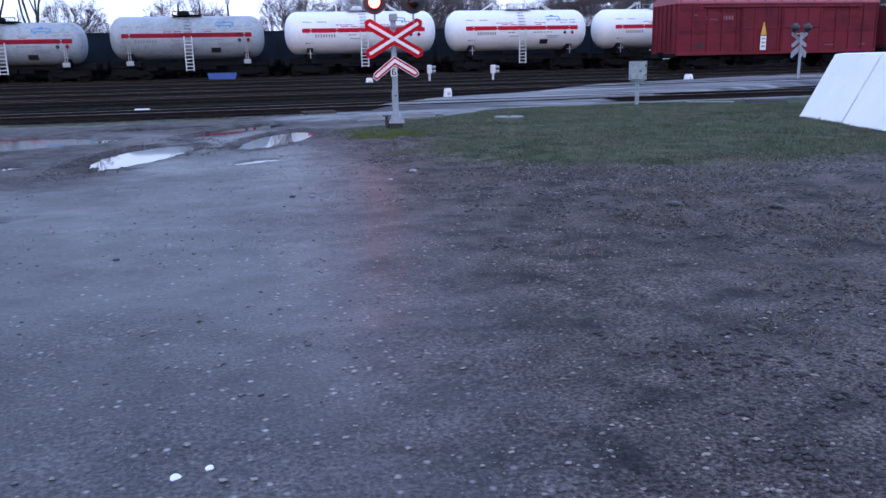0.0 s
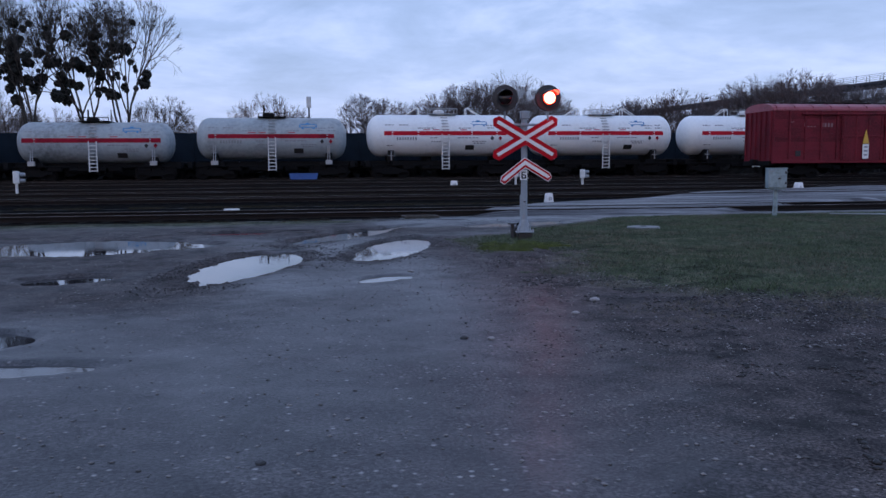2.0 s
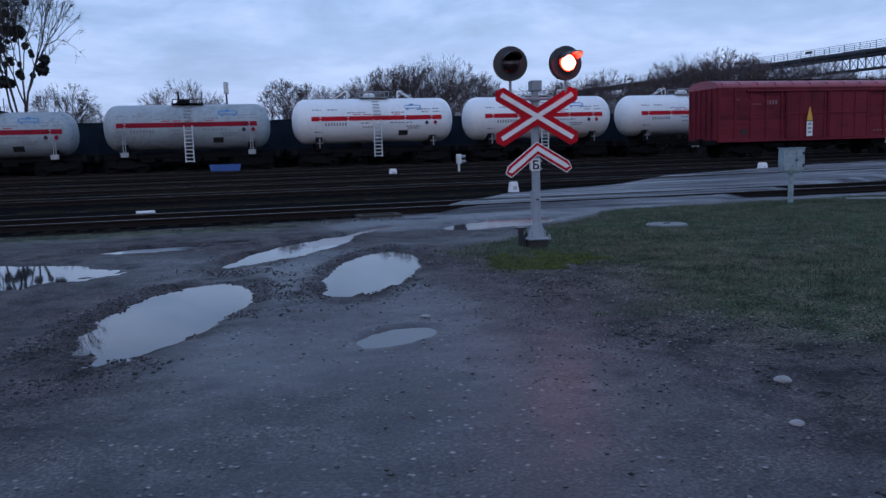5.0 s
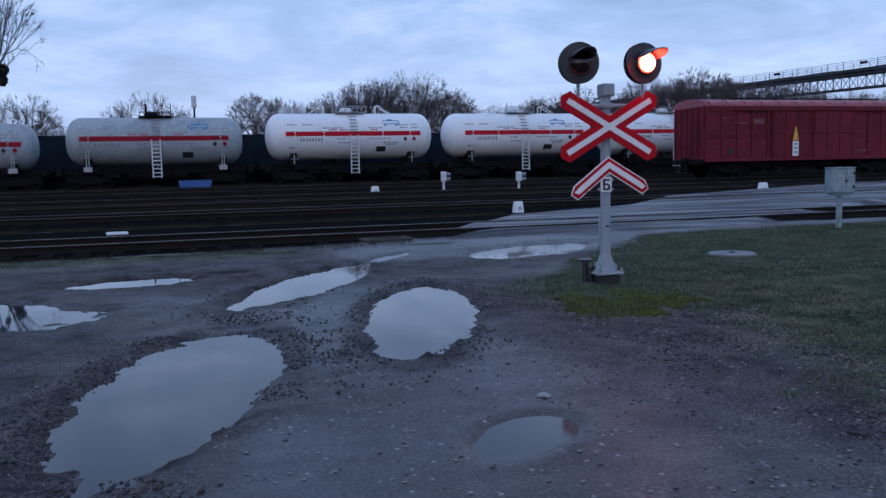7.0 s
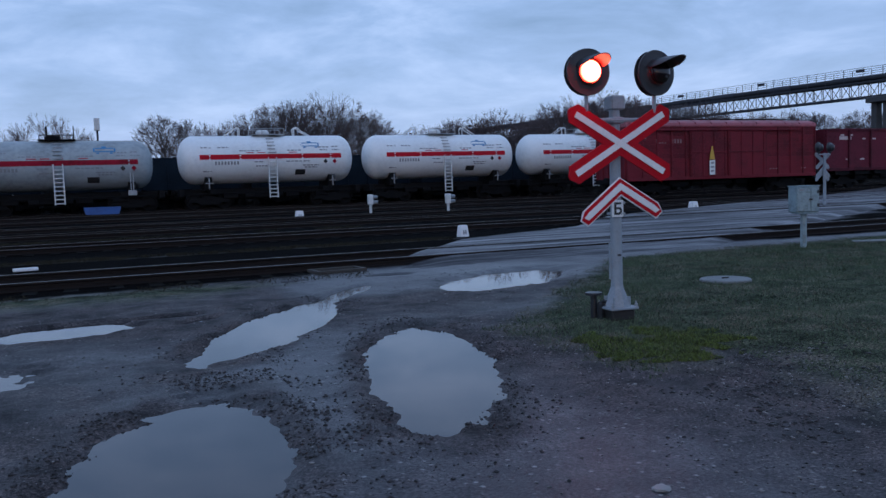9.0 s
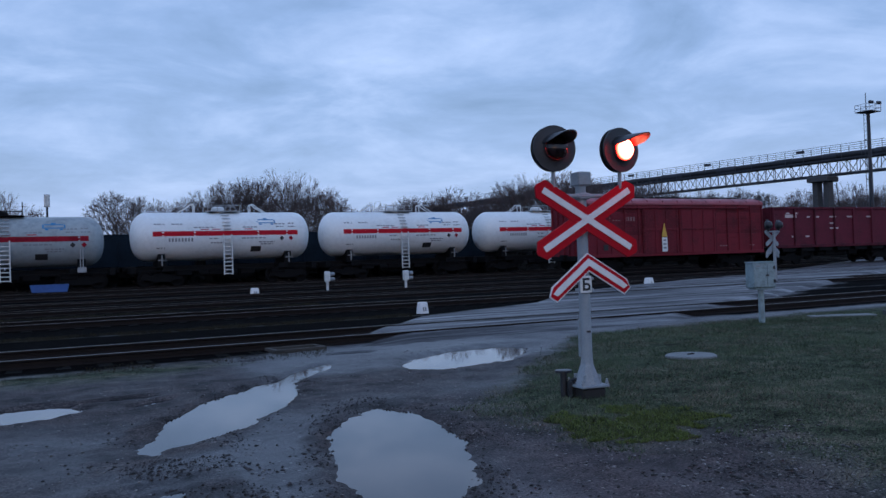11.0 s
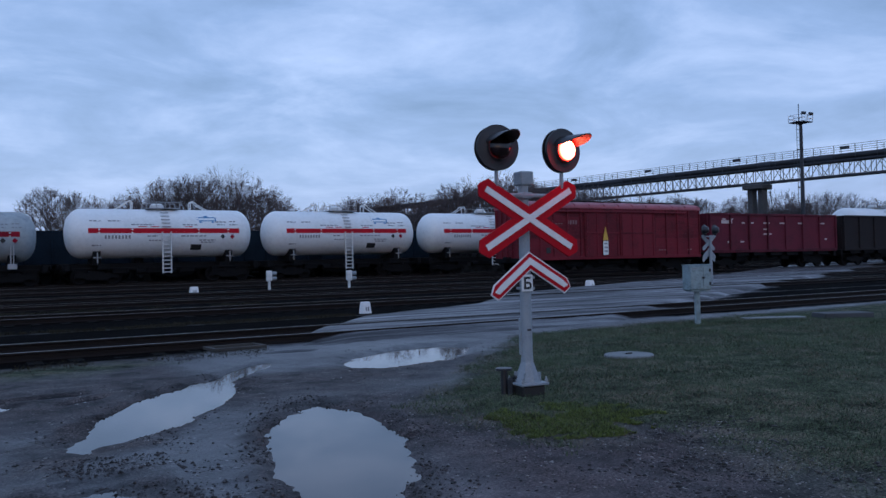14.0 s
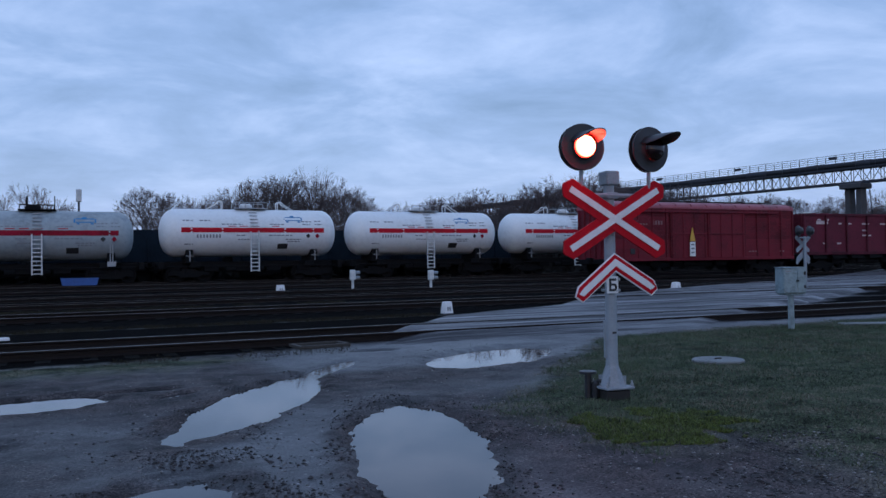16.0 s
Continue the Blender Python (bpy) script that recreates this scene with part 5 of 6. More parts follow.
def far_signal():
    z = gz(23.7, 32)
    root = thing("crossing_signal", pose(23.7, 32.0, z, 0, 0, 8), "crossing signal across the tracks, grey backs of its boards", "crossing signal")
    part("post", Build().lathe([(-0.05, 0.06), (2.0, 0.05)], axis=2, n=14), M["grey_paint"], root, smooth=40)
    b = Build()
    for k, t in enumerate((33.5, -33.5)):
        board_arm(b, 1.0, 0.15, t, 0, 1.72, 0.06 + 0.03 * k, 0.08 + 0.03 * k, 0.05)
    part("cross_board", b, M["grey_paint"], root)
    for k, zz in enumerate((1.42, 1.30)):
        part("chevron_board", Build().prism(chevron(0.0), 0.062 + 0.02 * k, 0.078 + 0.02 * k), M["grey_paint"], root, at=pose(0, 0, zz))
    part("crossbar", Build().path([(-0.35, 0, 1.95), (0.35, 0, 1.95)], 0.025, 8), M["grey_paint"], root)
    for s in (-0.34, 0.34):
        lb = Build().lathe([(-0.14, 0.05), (-0.10, 0.13), (0.0, 0.15), (0.02, 0.205), (0.035, 0.2)], axis=1, n=28, at=(s, 0, 2.2))
        lb.cyl((s, 0, 1.95), (s, 0, 2.08), 0.02)
        part("signal_lamp", lb, M["lamp_black"], root, smooth=35)


far_signal()


def ground_slabs():
    d = thing("manhole_cover", pose(6.2, 18.1, gz(6.2, 18.1) - 0.0), "round pale concrete manhole cover in the turf", "manhole")
    part("cover", Build().lathe([(-0.05, 0.31), (0.018, 0.31), (0.03, 0.295), (0.032, 0.02)], axis=2, n=36), M["dull_concrete"], d, smooth=30)
    part("lifting_eye", Build().box(-0.05, 0.05, -0.012, 0.012, 0.03, 0.045, 0.004), M["rail_side"], d)
    for x, y, w, l, h, t, mt, lb in ((12.75, 20.95, 1.2, 0.35, 0.03, -25, "dull_concrete", "flat pale concrete plank lying in the turf"), (13.85, 20.2, 1.0, 0.5, 0.10, -25, "old_concrete", "low square concrete chamber lid"), (-2.2, 27.0, 0.42, 0.16, 0.05, 8, "white_wash", "whitewashed kerb block beside the rails"), (-0.1, 39.6, 0.8, 0.25, 0.08, 6, "white_wash", "whitewashed kerb block beside the rails"), (0.95, 40.2, 0.7, 0.2, 0.06, 6, "dull_concrete", "grey concrete plank beside the rails"), (20.7, 34.6, 1.6, 0.4, 0.06, 20, "concrete", "flat concrete plank at the road edge")):
        s = thing("concrete_slab", pose(x, y, gz(x, y), 0, 0, t), lb, "slab", "loose slabs")
        part("slab", Build().box(-w / 2, w / 2, -l / 2, l / 2, -0.04, h, 0.012), M[mt], s)
    f = thing("timber_frame", pose(2.6, 23.0, gz(2.6, 23.0), 0, 0, 5), "low worn timber frame beside a rail", "frame")
    for a in ((-0.42, 0.42, -0.26, -0.20), (-0.42, 0.42, 0.20, 0.26), (-0.42, -0.36, -0.199, 0.199), (0.36, 0.42, -0.199, 0.199)):
        part("board", Build().box(*a, -0.02, 0.05, 0.006), M["weathered_timber"], f)
    t = thing("blue_trough", pose(-0.55, 58.6, gz(0, 58.6)), "bright blue trough lying by the track", "trough")
    b = Build()
    b.prism([(-0.95, 0.55), (0.95, 0.55), (0.85, 0.15), (-0.85, 0.15)], -0.3, 0.3)
    part("trough", b, M["blue_tarp"], t)
    for x in (-0.7, 0.7):
        part("foot", Build().box(x - 0.05, x + 0.05, -0.25, 0.25, -0.03, 0.149, 0.01), M["black_steel"], t)


ground_slabs()


def white_ramp():
    """Two whitewashed concrete panels leaning back to a ridge."""
    root = thing("concrete_ramp", pose(11.22, 15.36, -0.02, 0, 0, -15.5), "whitewashed leaning concrete panels with a dark joint", "concrete wall")
    # local: y runs back along the foot (towards the viewer is -y), x away from the yard
    for y0, y1, lift in ((-1.78, 0.0, 0.0), (-3.85, -1.84, -0.02)):
        b = Build()
        for y in (y0, y1):
            b.v += [(0.0, y, -0.1), (0.02, y, 0.03), (0.62, y, 1.22 + lift), (0.78, y, 1.24 + lift), (1.6, y, 1.22 + lift), (1.6, y, -0.1)]
        b.f = [(i, (i + 1) % 6, 6 + (i + 1) % 6, 6 + i) for i in range(6)] + [tuple(range(6)), tuple(range(11, 5, -1))]
        part("panel", b, M["white_wash"], root)
    part("joint", Build().box(0.06, 1.58, -1.838, -1.782, -0.1, 0.0), M["clod"], root)
    st = Build()
    st.path([(0.07, -1.80, 0.05), (0.30, -1.80, 0.52)], 0.018, 6)
    part("joint_bar", st, M["grey_steel"], root)


white_ramp()


# ---------------- conveyor bridge and lamp mast ----------------
def conveyor():
    a, b = Vector((102.0, 35.0, 0)), Vector((72.0, 205.0, 0))
    d = (b - a).normalized()
    turn = math.degrees(math.atan2(d.y, d.x))
    L = (b - a).length
    root = thing("conveyor_bridge", pose(a.x, a.y, 0, 0, 0, turn), "long steel pipe bridge on concrete piers with a handrail", "pipe bridge")
    zb, zt = 11.2, 13.1
    for y in (-0.9, 0.9):
        part("chord", Build().box(0, L, y - 0.13, y + 0.13, zb - 0.12, zb + 0.12, 0.02), M["lattice"], root)
        part("chord", Build().box(0, L, y - 0.13, y + 0.13, zt - 0.12, zt + 0.12, 0.02), M["lattice"], root)
        web = Build()
        n = int(L / 1.3)
        for i in range(n):
            x = i * L / n
            web.cyl((x, y, zb), (x, y, zt), 0.05, n=4)
            if i % 2:
                web.cyl((x, y, zb), (x + L / n, y, zt), 0.045, n=4)
            else:
                web.cyl((x, y, zt), (x + L / n, y, zb), 0.045, n=4)
        tagged(part("truss_web", web, M["lattice"], root), kind="stuff")
    for y, z, r in ((-0.55, zt + 0.42, 0.36), (0.35, zt + 0.5, 0.42)):
        p = part("pipe", Build().lathe([(0, r), (L, r)], axis=0, n=14, at=(0, y, z)), M["pipe_dark"], root, smooth=40)
        rng = random.Random(3)
        x = 1.0
        while x < L - 6:
            w = rng.uniform(1.5, 5)
            part("cladding", Build().lathe([(x, r + 0.02), (x + 0.03, r + 0.06), (x + w, r + 0.06), (x + w + 0.03, r + 0.02)], axis=0, n=14, at=(0, y, z)), M["pipe_dark" if rng.random() < 0.6 else "lattice"], p, smooth=40)
            x += w + rng.uniform(1, 7)
    rail = Build()
    for y in (1.05, -1.05):
        for z in (zt + 1.35, zt + 1.9):
            rail.box(0, L, y - 0.025, y + 0.025, z - 0.025, z + 0.025)
        i = 0.0
        while i < L:
            rail.box(i - 0.03, i + 0.03, y - 0.03, y + 0.03, zt, zt + 1.9)
            i += 2.6
    tagged(part("handrail", rail, M["lattice"], root), kind="stuff")
    for i in range(10):
        part("lamp_box", Build().box(8 + i * 15, 9.1 + i * 15, -1.2, -0.9, zt + 1.6, zt + 2.0, 0.03), M["lattice"], root)
    for x in (18, 50, 90, 128):
        pier = part("pier", Build().box(x - 1.45, x + 1.45, -1.5, 1.5, zb - 0.85, zb - 0.12, 0.1), M["old_concrete"], root, "grey concrete pier with two legs")
        for s in (-1, 1):
            part("pier_leg", Build().box(x + s * 0.75 - 0.36, x + s * 0.75 + 0.36, -0.7, 0.7, -0.2, zb - 0.851, 0.06), M["old_concrete"], pier)
        part("brace", Build().path([(x - 1.4, -0.9, zb - 1), (x - 1.9, -0.9, zb - 6)], 0.06), M["lattice"], pier)


conveyor()


def light_mast():
    x, y = 75.2, 64.4
    root = thing("light_mast", pose(x, y, 0.3), "tall dark floodlight mast with a railed platform", "light mast")
    H = 14.9
    part("pole", Build().lathe([(-0.3, 0.24), (8, 0.20), (H, 0.16)], axis=2, n=14), M["lattice"], root, smooth=40)
    part("platform", Build().box(-0.9, 0.9, -0.8, 0.8, H, H + 0.1, 0.02), M["lattice"], root)
    rl = Build()
    for z in (H + 0.4, H + 0.8):
        rl.path([(-0.9, -0.8, z), (0.9, -0.8, z), (0.9, 0.8, z), (-0.9, 0.8, z), (-0.9, -0.8, z)], 0.03, 5)
    for sx in (-0.9, 0, 0.9):
        for sy in (-0.8, 0.8):
            rl.cyl((sx, sy, H), (sx, sy, H + 0.8), 0.04, n=5)
    part("railing", rl, M["pale_paint"], root)
    for sx in (-0.85, 0.35):
        part("floodlight", Build().box(sx - 0.3, sx + 0.3, -1.1, -0.85, H + 0.7, H + 1.0, 0.05), M["lattice"], root)
    part("spike", Build().cyl((-0.3, 0, H + 0.1), (-0.3, 0, H + 2.0), 0.04), M["lattice"], root)
    lad = Build()
    for s in (-0.2, 0.2):
        lad.cyl((-0.42, s, 0), (-0.42, s, H), 0.03, n=5)
    for i in range(40):
        lad.cyl((-0.42, -0.2, 0.4 * i + 0.2), (-0.42, 0.2, 0.4 * i + 0.2), 0.02, n=4)
    tagged(part("ladder", lad, M["lattice"], root))
    for z in (4, 8, 12):
        part("bracket", Build().box(-0.7, -0.2, -0.06, 0.06, z, z + 0.1, 0.01), M["lattice"], root)
    an = thing("antenna_pole", pose(-0.25, 95, 0.3), "slim far antenna pole", "pole")
    part("pole", Build().lathe([(-0.3, 0.12), (8.4, 0.09)], axis=2, n=8), M["lattice"], an)
    part("antenna", Build().box(-0.25, 0.25, -0.25, 0.25, 7.5, 8.7, 0.05), M["pale_paint"], an)


light_mast()


# ---------------- trees ----------------
def big_trees():
    rng = random.Random(11)
    bm = bmesh.new()
    bmesh.ops.create_icosphere(bm, subdivisions=3, radius=1.0)
    for v in bm.verts:
        k = 0.86 + 0.26 * noise.noise(v.co * 2.6) + rng.uniform(-0.22, 0.20)
        v.co *= k
    ball_me = bpy.data.meshes.new("mistletoe")
    bm.to_mesh(ball_me)
    bm.free()
    ball_me.materials.append(M["mistletoe"])
    shapes = [dome_tree("tall_tree", random.Random(70 + k), lean, trunk, limbs, 0.011) for k, (lean, trunk, limbs) in enumerate(((0.50, 1.9, 4), (0.42, 2.3, 4)))]
    for k, (x, y, h, n) in enumerate(((-23.6, 78, 15.6, 46), (-19.4, 78.5, 15.8, 34), (-15.9, 78, 15.2, 42))):
        root = thing("tree", pose(x, y, 0.3, 0, 0, rng.uniform(0, 360)), "tall bare tree hung with dark mistletoe balls", "tree", "tall bare trees")
        tk, tn, tips = shapes[k % 2]
        w, g = h / 9.9 * 0.62, h / 9.9
        root.scale = (w, w, g)
        tn.materials[0] = M["bark"]
        part("trunk", tk, None, root)
        part("crown", tn, None, root)
        reach = max(t.xy.length for t in tips)
        inner = [t for t in tips if t.xy.length < reach * 0.8]
        fork = Vector((0, 0, 1.6))
        for t in rng.sample(inner, n):
            s = 0.20 + 0.40 * rng.random() ** 1.5
            part("mistletoe", ball_me, None, root, at=Matrix.Translation(fork + (t - fork) * rng.uniform(0.48, 0.96)) @ Matrix.Diagonal((s / w, s / w, s / g, 1)))
    # lower ones beside them
    for x, y, h in ((-13.4, 80, 7.2), (-26.5, 81, 7.6)):
        root = thing("tree", pose(x, y, 0.3, 0, 0, 40 - x * 9), "low slender bare tree beside taller ones", "tree", "low bare trees")
        root.scale = (h / 9.9 * 0.8, h / 9.9 * 0.8, h / 9.9)
        part("trunk", shapes[1][0], None, root)
        part("crown", shapes[1][1], None, root)


def dome_tree(name, rng, lean, trunk, limbs, fine=0.013):
    """A bare broad tree, forking again and again into a rounded crown; about 10 m high."""
    segs, tips = [], []

    def fork(p, d, length, r, level):
        mid = p + (d + Vector((rng.gauss(0, 0.10), rng.gauss(0, 0.10), 0.04))).normalized() * length * 0.5
        d2 = (d + Vector((rng.gauss(0, 0.12), rng.gauss(0, 0.12), 0.07))).normalized()
        e = mid + d2 * length * 0.5
        segs.append((p, mid, r, r * 0.9, level)); segs.append((mid, e, r * 0.9, r * 0.8, level))
        if level == 7:
            tips.append((e, d2))
            return
        for s in range(3 if level in (2, 4) else 2):
            side = Vector((rng.gauss(0, 1), rng.gauss(0, 1), rng.gauss(0, 0.7)))
            side = (side - d2 * side.dot(d2)).normalized()
            spread = (0.22 if s == 0 else 0.62) * rng.uniform(0.7, 1.3)
            fork(e, (d2 + side * spread).normalized(), length * rng.uniform(0.70, 0.88), r * (0.80 if s == 0 else 0.62), level + 1)

    segs.append((Vector((0, 0, -0.3)), Vector((0, 0, trunk)), 0.24, 0.19, 0))
    for k in range(limbs):
        a = 2 * math.pi * k / limbs + rng.uniform(-0.5, 0.5)
        out = lean * rng.uniform(0.35, 1.1)
        fork(Vector((0, 0, trunk * rng.uniform(0.6, 1.0))), Vector((math.cos(a) * out, math.sin(a) * out, 1)).normalized(), 1.9, 0.11, 1)
    k = 9.6 / sorted(t.z for t, _ in tips)[int(len(tips) * 0.97)]
    thick, thin = Build(), Build()
    for a, b, r0, r1, level in segs:
        if level <= 2:
            thick.cyl(a * k, b * k, r0, r1, n=5, caps=False)
        else:
            thin.cyl(a * k, b * k, max(r0, fine), max(r1, fine * 0.85), n=3, caps=False)
    for t, d in tips:
        for _ in range(8):
            v = (d + Vector((rng.gauss(0, 0.5), rng.gauss(0, 0.5), rng.gauss(0.1, 0.4)))).normalized() * rng.uniform(0.3, 0.75)
            side = v.cross(Vector((rng.gauss(0, 0.4), 1, rng.gauss(0, 0.4)))).normalized() * 0.010
            n = len(thin.v)
            thin.v += [tuple(t * k - side), tuple(t * k + side), tuple(t * k + v)]
            thin.f.append((n, n + 1, n + 2))
    return thick.mesh(name + "_trunk", M["bark"], 50, fix=False), thin.mesh(name + "_crown", M["twig"], fix=False), [t * k for t, _ in tips]


def far_trees():
    rng = random.Random(5)
    kinds = []
    for i, (lean, st, lb) in enumerate(((0.85, 0.16, 8), (0.7, 0.2, 7), (1.0, 0.12, 9), (0.6, 0.2, 7))):
        tk, tn, _ = dome_tree("yard_tree", random.Random(40 + i), lean, st * 10, lb - 3)
        if i in (0, 2):
            tn.materials.clear(); tn.materials.append(M["twig_red"])
        kinds.append((tk, tn))
    tops = [(-60, 7.5), (-40, 8), (-12, 6.2), (-8, 6.0), (-4.3, 9.2), (-1, 6.0), (3, 6.8), (8, 9.6), (14, 9.8), (20, 11.4), (26, 11.2), (29, 7.4), (31, 7.6), (36, 10.0), (43, 10.6), (46, 8.6), (51, 11.2), (60, 12.4), (66, 12.0), (72, 10.6), (80, 9.6), (95, 10.2), (122, 11.4), (160, 10.5)]
    xs_, hs_ = [a for a, _ in tops], [b for _, b in tops]
    x = -52.0
    while x < 160:
        h = float(np.interp(x, xs_, hs_)) * rng.uniform(0.82, 1.02)
        s = h / 10.0
        tk, tn = rng.choice(kinds)
        y = 95 + rng.uniform(-5, 6)
        q = (y - 4) / 91.0
        root = thing("tree", pose(x * q, y, 0.2, 0, 0, rng.uniform(0, 360)), "bare winter tree with fine brown twigs", "tree", "trees behind the yard")
        root.scale = (s * 0.85, s * 0.85, s * q)
        part("trunk", tk, None, root)
        part("crown", tn, None, root)
        x += rng.uniform(1.7, 3.8) * (1 if x < 80 else 1.6) * (0.7 if 18 < x < 28 else 0.85)


big_trees()
far_trees()


def undergrowth():
    """Scrub behind the last track, near-black in place of shade under the wagons, and a far belt of woods."""
    rng = random.Random(9)
    b = Build()
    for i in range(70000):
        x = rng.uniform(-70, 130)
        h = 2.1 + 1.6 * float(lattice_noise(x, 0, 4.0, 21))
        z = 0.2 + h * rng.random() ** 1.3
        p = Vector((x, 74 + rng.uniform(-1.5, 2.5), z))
        # wider low down, added to close the gaps that lie in shade under wagons
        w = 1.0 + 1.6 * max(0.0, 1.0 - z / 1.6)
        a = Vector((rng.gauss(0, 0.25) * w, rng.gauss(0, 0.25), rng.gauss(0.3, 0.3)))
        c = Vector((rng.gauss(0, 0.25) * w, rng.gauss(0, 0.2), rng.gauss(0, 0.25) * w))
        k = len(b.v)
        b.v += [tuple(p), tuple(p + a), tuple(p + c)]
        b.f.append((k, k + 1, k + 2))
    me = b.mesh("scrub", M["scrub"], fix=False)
    tagged(new("scrub", me), "tangled scrub behind the wagons, near-black in place of shade beneath them", "scrub", kind="stuff")
    b = Build()
    for i in range(12000):
        x = rng.uniform(-260, 420)
        h = 5.0 + 4.0 * float(lattice_noise(x, 0, 14.0, 22)) + 2.0 * float(lattice_noise(x, 0, 3.0, 23))
        p = Vector((x, 190 + rng.uniform(-8, 8), h * rng.random()))
        a = Vector((rng.gauss(0, 0.7), 0, rng.uniform(0.6, 1.8)))
        c = Vector((rng.gauss(0, 0.6), rng.gauss(0, 0.5), rng.gauss(0, 0.5)))
        k = len(b.v)
        b.v += [tuple(p), tuple(p + a), tuple(p + c)]
        b.f.append((k, k + 1, k + 2))
    me = b.mesh("far_woods", M["twig"], fix=False)
    tagged(new("far_woods", me), "distant belt of bare woodland", "woods", kind="stuff")


undergrowth()


# ---------------- stones, clods and grass ----------------
def scatter_mesh(points, sizes, rng, flat=0.38, z_off=0.0):
    """Small uneven stones, eight faces each, as arrays."""
    n = len(points)
    base = np.array([(1, 0, 0), (0, 1, 0), (-1, 0, 0), (0, -1, 0), (0, 0, 1), (0, 0, -1)], float)
    tri = np.array([(0, 1, 4), (1, 2, 4), (2, 3, 4), (3, 0, 4), (1, 0, 5), (2, 1, 5), (3, 2, 5), (0, 3, 5)])
    v = base[None] * (1 + 0.45 * (rng.random((n, 6, 1)) - 0.5)) + 0.25 * (rng.random((n, 6, 3)) - 0.5)
    a = rng.random(n) * 6.283
    c, s = np.cos(a), np.sin(a)
    x = v[..., 0] * c[:, None] - v[..., 1] * s[:, None]
    y = (v[..., 0] * s[:, None] + v[..., 1] * c[:, None]) * (0.65 + 0.35 * rng.random((n, 1)))
    v = np.stack([x, y, v[..., 2] * flat], -1) * sizes[:, None, None]
    v += points[:, None, :]
    f = (tri[None] + (np.arange(n) * 6)[:, None, None]).reshape(-1, 3)
    return v.reshape(-1, 3), f


def tri_object(name, v, f, mat):
    me = bpy.data.meshes.new(name)
    me.vertices.add(len(v)); me.vertices.foreach_set("co", np.asarray(v, float).ravel())
    me.loops.add(f.size); me.loops.foreach_set("vertex_index", f.ravel().astype(np.int32))
    me.polygons.add(len(f)); me.polygons.foreach_set("loop_start", np.arange(0, f.size, 3))
    me.update(calc_edges=True)
    me.materials.append(mat)
    return new(name, me)


def scatter_stones():
    rng = np.random.default_rng(4)
    # pale and grey grit over the whole yard, denser at the near end
    n = 46000
    x = rng.uniform(-5, 8.5, n); y = 2.2 + 18 * rng.random(n) ** 1.6
    keep = (grass_zone(x, y) < 0.62)
    for p in PUDDLES:
        keep &= puddle_reach(x, y, p) > 0.98
    thin = lattice_noise(x, y, 0.9, 31) + 0.25 * (x > 1.0)
    keep &= rng.random(n) < np.clip(thin, 0.15, 1)
    x, y = x[keep], y[keep]
    size = 0.004 + 0.013 * rng.random(len(x)) ** 4
    z = ground_height(x, y) + size * 0.15
    v, f = scatter_mesh(np.stack([x, y, z], -1), size, rng)
    tagged(tri_object("gravel", v, f, M["pebble"]), "scattered grey and pale gravel stones", "gravel", kind="stuff")
    # finer chips on the worn strip before the turf
    n = 52000
    x = rng.uniform(0.8, 7.5, n); y = rng.uniform(8.5, 16.5, n)
    keep = (grass_zone(x, y) < 0.66) & (lattice_noise(x, y, 0.6, 34) > 0.3) & (rng.random(n) < ss(0.8, 3.4, x))
    for p in PUDDLES:
        keep &= puddle_reach(x, y, p) > 1.0
    x, y = x[keep], y[keep]
    size = 0.0045 + 0.012 * rng.random(len(x)) ** 4
    v, f = scatter_mesh(np.stack([x, y, ground_height(x, y) + size * 0.15], -1), size, rng)
    cut = len(f) * 2 // 5 // 8 * 8
    nv = cut // 8 * 6
    tagged(tri_object("stone_chips", v[:nv], f[:cut], M["pebble"]), "fine pale stone chips on the worn verge", "gravel", kind="stuff")
    tagged(tri_object("dark_chips", v[nv:], f[cut:] - nv, M["dark_chip"]), "fine dark stone chips on the worn verge", "gravel", kind="stuff")
    # dark clods round the potholes
    px, py = [], []
    for i, p in enumerate(PUDDLES[:4]):
        m = (6000, 3600, 2000, 300)[i]
        R = p[2] * 1.7
        xx = p[0] + rng.uniform(-R, R, m * 40); yy = p[1] + rng.uniform(-R, R, m * 40)
        e = puddle_reach(xx, yy, p)
        k = (e > 0.92) & (e < 1.9) & (rng.random(len(e)) < 0.5 * np.exp(-((e - 1.10) / 0.34) ** 2)) & (lattice_noise(xx, yy, 0.35, 51) + 0.12 * (xx < p[0]) > 0.45)
        px.append(xx[k][:m]); py.append(yy[k][:m])
    x, y = np.concatenate(px), np.concatenate(py)
    size = 0.003 + 0.014 * rng.random(len(x)) ** 6
    z = ground_height(x, y) + size * 0.2
    v, f = scatter_mesh(np.stack([x, y, z], -1), size, rng, 0.75)
    tagged(tri_object("clods", v, f, M["dark_chip"]), "dark wet clods and chips round the potholes", "clods", kind="stuff")
    # rough earth lumps on the bare side
    n = 42000
    x = rng.uniform(2.2, 9, n); y = rng.uniform(3.2, 15, n)
    litter = 0.55 * lattice_noise(x, y, 0.7, 33) + 0.45 * lattice_noise(x, y, 0.22, 35) + 0.16 * ss(2.6, 4.2, x - 0.1 * (y - 5)) * ss(11, 9, y)
    k = (earth_zone(x, y) > 0.45) & (grass_zone(x, y) < 0.8) & (litter > 0.56)
    x, y = x[k], y[k]
    size = 0.006 + 0.024 * rng.random(len(x)) ** 4
    v, f = scatter_mesh(np.stack([x, y, ground_height(x, y) + size * 0.1], -1), size, rng, 0.42)
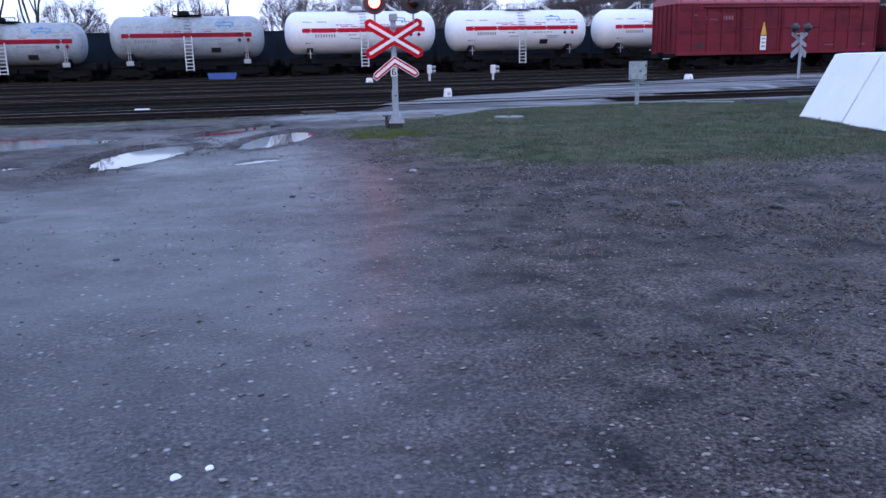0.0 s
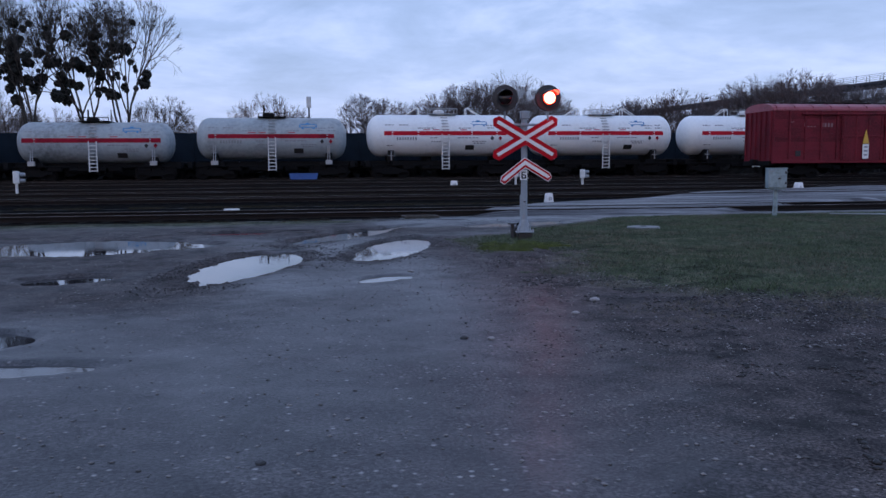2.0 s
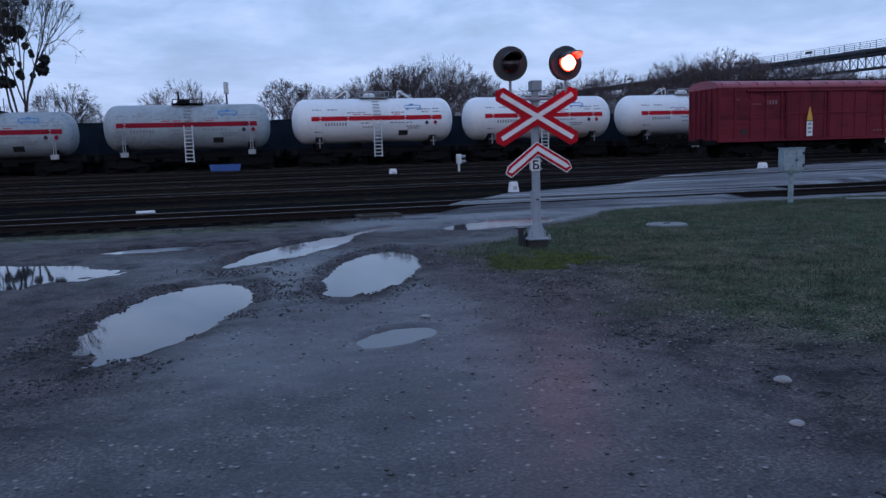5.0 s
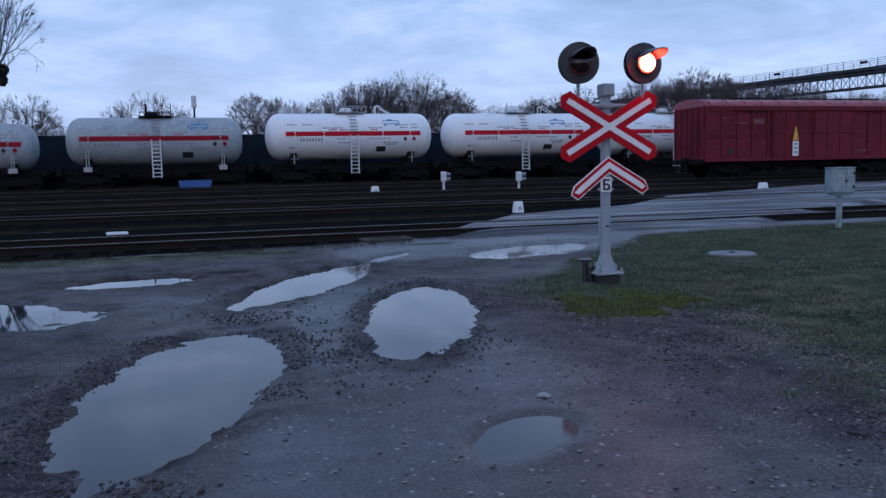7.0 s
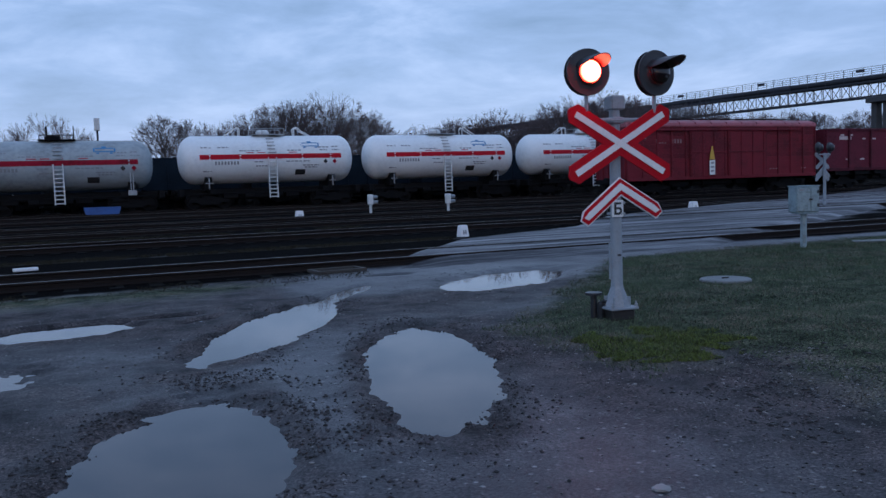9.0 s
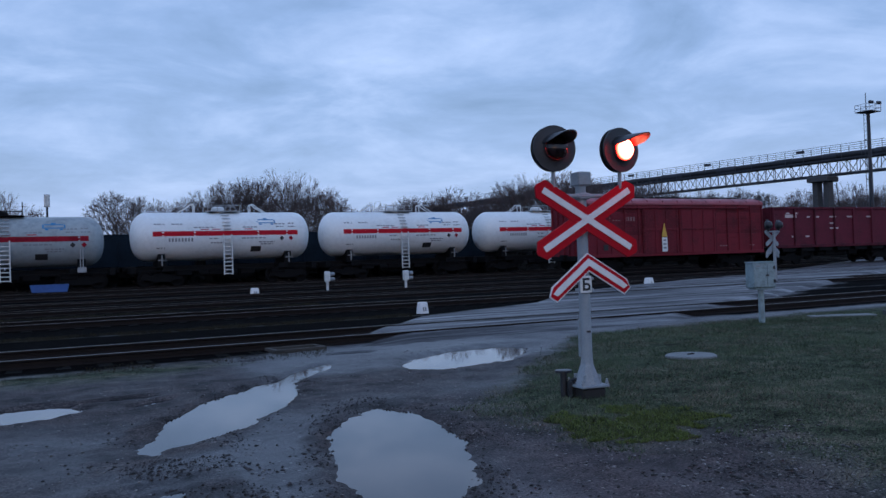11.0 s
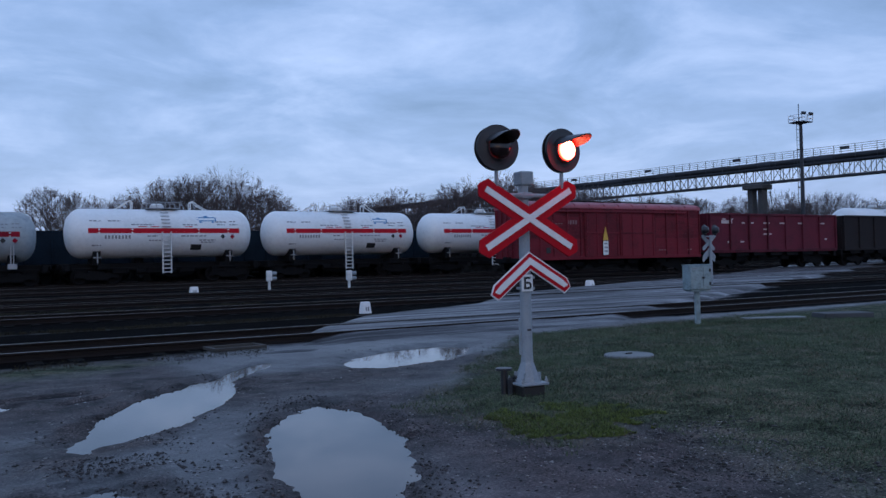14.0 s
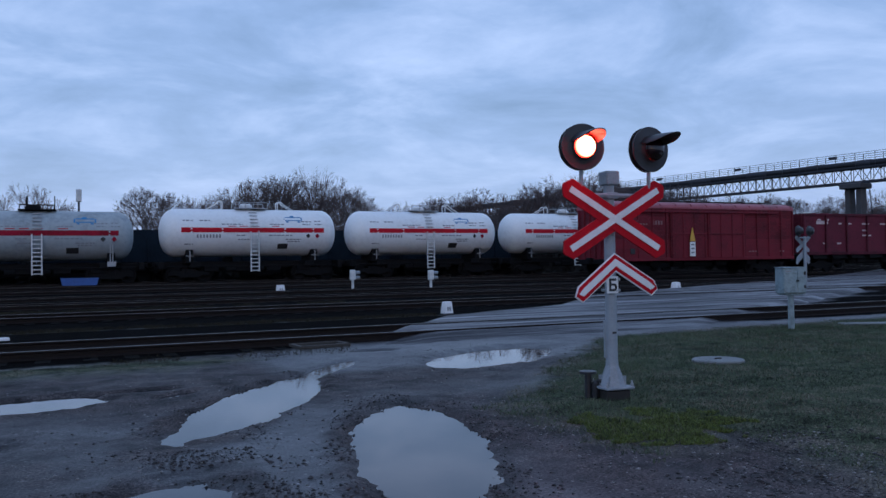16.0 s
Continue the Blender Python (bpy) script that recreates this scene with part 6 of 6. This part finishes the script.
    tagged(tri_object("earth_lumps", v, f, M["clod"]), "dark crumbs of bare earth", "earth", kind="stuff")


scatter_stones()


def single_stones():
    rng = np.random.default_rng(8)
    for x, y, s, mt in ((2.58, 10.65, 0.045, "pebble"), (2.20, 10.06, 0.035, "pebble"), (1.19, 13.05, 0.04, "pebble"), (1.12, 9.28, 0.035, "clod"), (1.30, 9.22, 0.03, "pebble"), (-0.15, 7.0, 0.022, "clod"), (0.45, 3.9, 0.018, "white_wash"), (0.55, 3.92, 0.014, "white_wash"), (4.2, 7.6, 0.07, "clod"), (4.9, 7.2, 0.06, "clod")):
        bm = bmesh.new()
        bmesh.ops.create_icosphere(bm, subdivisions=2, radius=s)
        for v in bm.verts:
            v.co *= 1 + 0.35 * (noise.noise(v.co * 9 / s * 0.12 + Vector((x, y, 0))))
            v.co.z *= 0.45
        me = bpy.data.meshes.new("stone")
        bm.to_mesh(me); bm.free()
        me.materials.append(M[mt])
        ob = new("stone", me)
        ob.matrix_basis = pose(x, y, gz(x, y) + s * 0.12, 0, 0, rng.uniform(0, 360))
        tagged(ob, "single stone lying on the wet gravel", "stone", "loose stones")


single_stones()


def blades(name, x, y, length, width, rng, mat, label, lean=0.5):
    n = len(x)
    z = ground_height(x, y) - 0.004
    a = rng.random(n) * 6.283
    l = length * (0.5 + rng.random(n))
    dx, dy = np.cos(a) * width, np.sin(a) * width
    lx, ly = rng.normal(0, lean, n) * l, rng.normal(0, lean, n) * l
    p = np.stack([x, y, z], -1)
    v = np.empty((n, 3, 3))
    v[:, 0] = p + np.stack([dx, dy, 0 * dx], -1)
    v[:, 1] = p - np.stack([dx, dy, 0 * dx], -1)
    v[:, 2] = p + np.stack([lx, ly, l], -1)
    f = np.arange(n * 3).reshape(-1, 3)
    return tagged(tri_object(name, v.reshape(-1, 3), f, mat), label, "grass", kind="stuff")


def turf():
    rng = np.random.default_rng(6)
    n = 230000
    x = rng.uniform(2.2, 14, n); y = rng.uniform(9.4, 22.5, n)
    g = grass_zone(x, y) + 0.55 * (lattice_noise(x, y, 0.6, 41) - 0.5) + 0.35 * (lattice_noise(x, y, 0.17, 42) - 0.5)
    k = (g > 0.54) & (rng.random(n) < 0.35 + 0.9 * lattice_noise(x, y, 0.35, 47))
    x, y = x[k], y[k]
    tall = 0.55 + 0.9 * lattice_noise(x, y, 0.4, 48) * lattice_noise(x, y, 1.5, 49) * 2
    blades("turf_grass", x, y, 0.032 * tall, 0.0042, rng, M["grass"], "short worn green turf beside the crossing")
    n = 70000
    x = rng.uniform(2.3, 13, n); y = rng.uniform(9.4, 22.5, n)
    g = grass_zone(x, y)
    k = (g > 0.36) & (lattice_noise(x, y, 0.6, 43) > 0.45)
    blades("dry_grass", x[k], y[k], 0.036, 0.0035, rng, M["dry_grass"], "withered straw-coloured grass among the turf", 1.1)
    n = 60000
    x = rng.uniform(2.0, 8.5, n); y = rng.uniform(3.4, 10.4, n)
    k = (lattice_noise(x, y, 0.9, 52) + 0.6 * lattice_noise(x, y, 0.2, 53) + 0.25 * ss(2.2, 4.5, x) > 1.02) & (rng.random(n) < ss(1.9, 3.4, x))
    blades("sparse_grass", x[k], y[k], 0.022, 0.004, rng, M["dry_grass"], "sparse trodden grass on the bare earth", 1.3)
    n = 40000
    t, r = rng.random(n) * 6.283, np.sqrt(rng.random(n))
    x = 3.15 + 0.78 * r * np.cos(t); y = 15.50 + 0.66 * r * np.sin(t)
    k = (0.6 * lattice_noise(x, y, 0.28, 44) + 0.5 * lattice_noise(x, y, 0.1, 46) + 0.45 * (1 - r) > 0.70) & (grass_zone(x, y) > 0.42)
    blades("moss_patch", x[k], y[k], 0.02, 0.006, rng, M["moss"], "bright yellow-green moss at the foot of the signal", 0.7)
    n = 30000
    x = rng.uniform(-14, 7, n); row = rng.integers(0, 3, n)
    y = np.array([28.3, 35.6, 22.35])[row] + rng.normal(0, 1.0, n) * np.array([0.16, 0.2, 0.3])[row]
    k = (lattice_noise(x, y, 0.8, 45) > 0.45) & ((row < 2) | (x < 3))
    blades("strip_grass", x[k], y[k], np.where(row[k] == 2, 0.03, 0.06), 0.006, rng, M["strip_straw"], "pale dry grass between the tracks", 0.6)


turf()


# ---------------- motion of the signal's lenses ----------------
def motions():
    """The two lenses flash in turn: each turns its lit or its dark side outwards."""
    period, first = 1.465, 0.40
    for ins, side in INSERTS:
        keys = []
        for k in range(-1, 12):
            t = first + period * k
            keys.append((t, side > 0, side > 0) if side > 0 else (t, False, False))
            keys.append((t + 0.785, False, True) if side > 0 else (t + 0.775, True, True))
        # keys: time at which the lens changes, and whether it is lit from then on
        angle = 0.0 if (side < 0) else 180.0
        rows = [(0.0, angle)]
        for t, lit, _ in keys:
            want = 0.0 if lit else 180.0
            if t <= 0.05 or t > 15.9 or abs(want - angle) < 1:
                continue
            step = (want - angle) / 3
            f0 = round(t * FPS)
            for j in range(4):
                rows.append(((f0 + j) / FPS, angle + step * j))
            angle = want
        rows.append((16.2, angle))
        walk(ins, [(t, pose(0, -0.045, 0, 0, 0, a)) for t, a in rows])


motions()
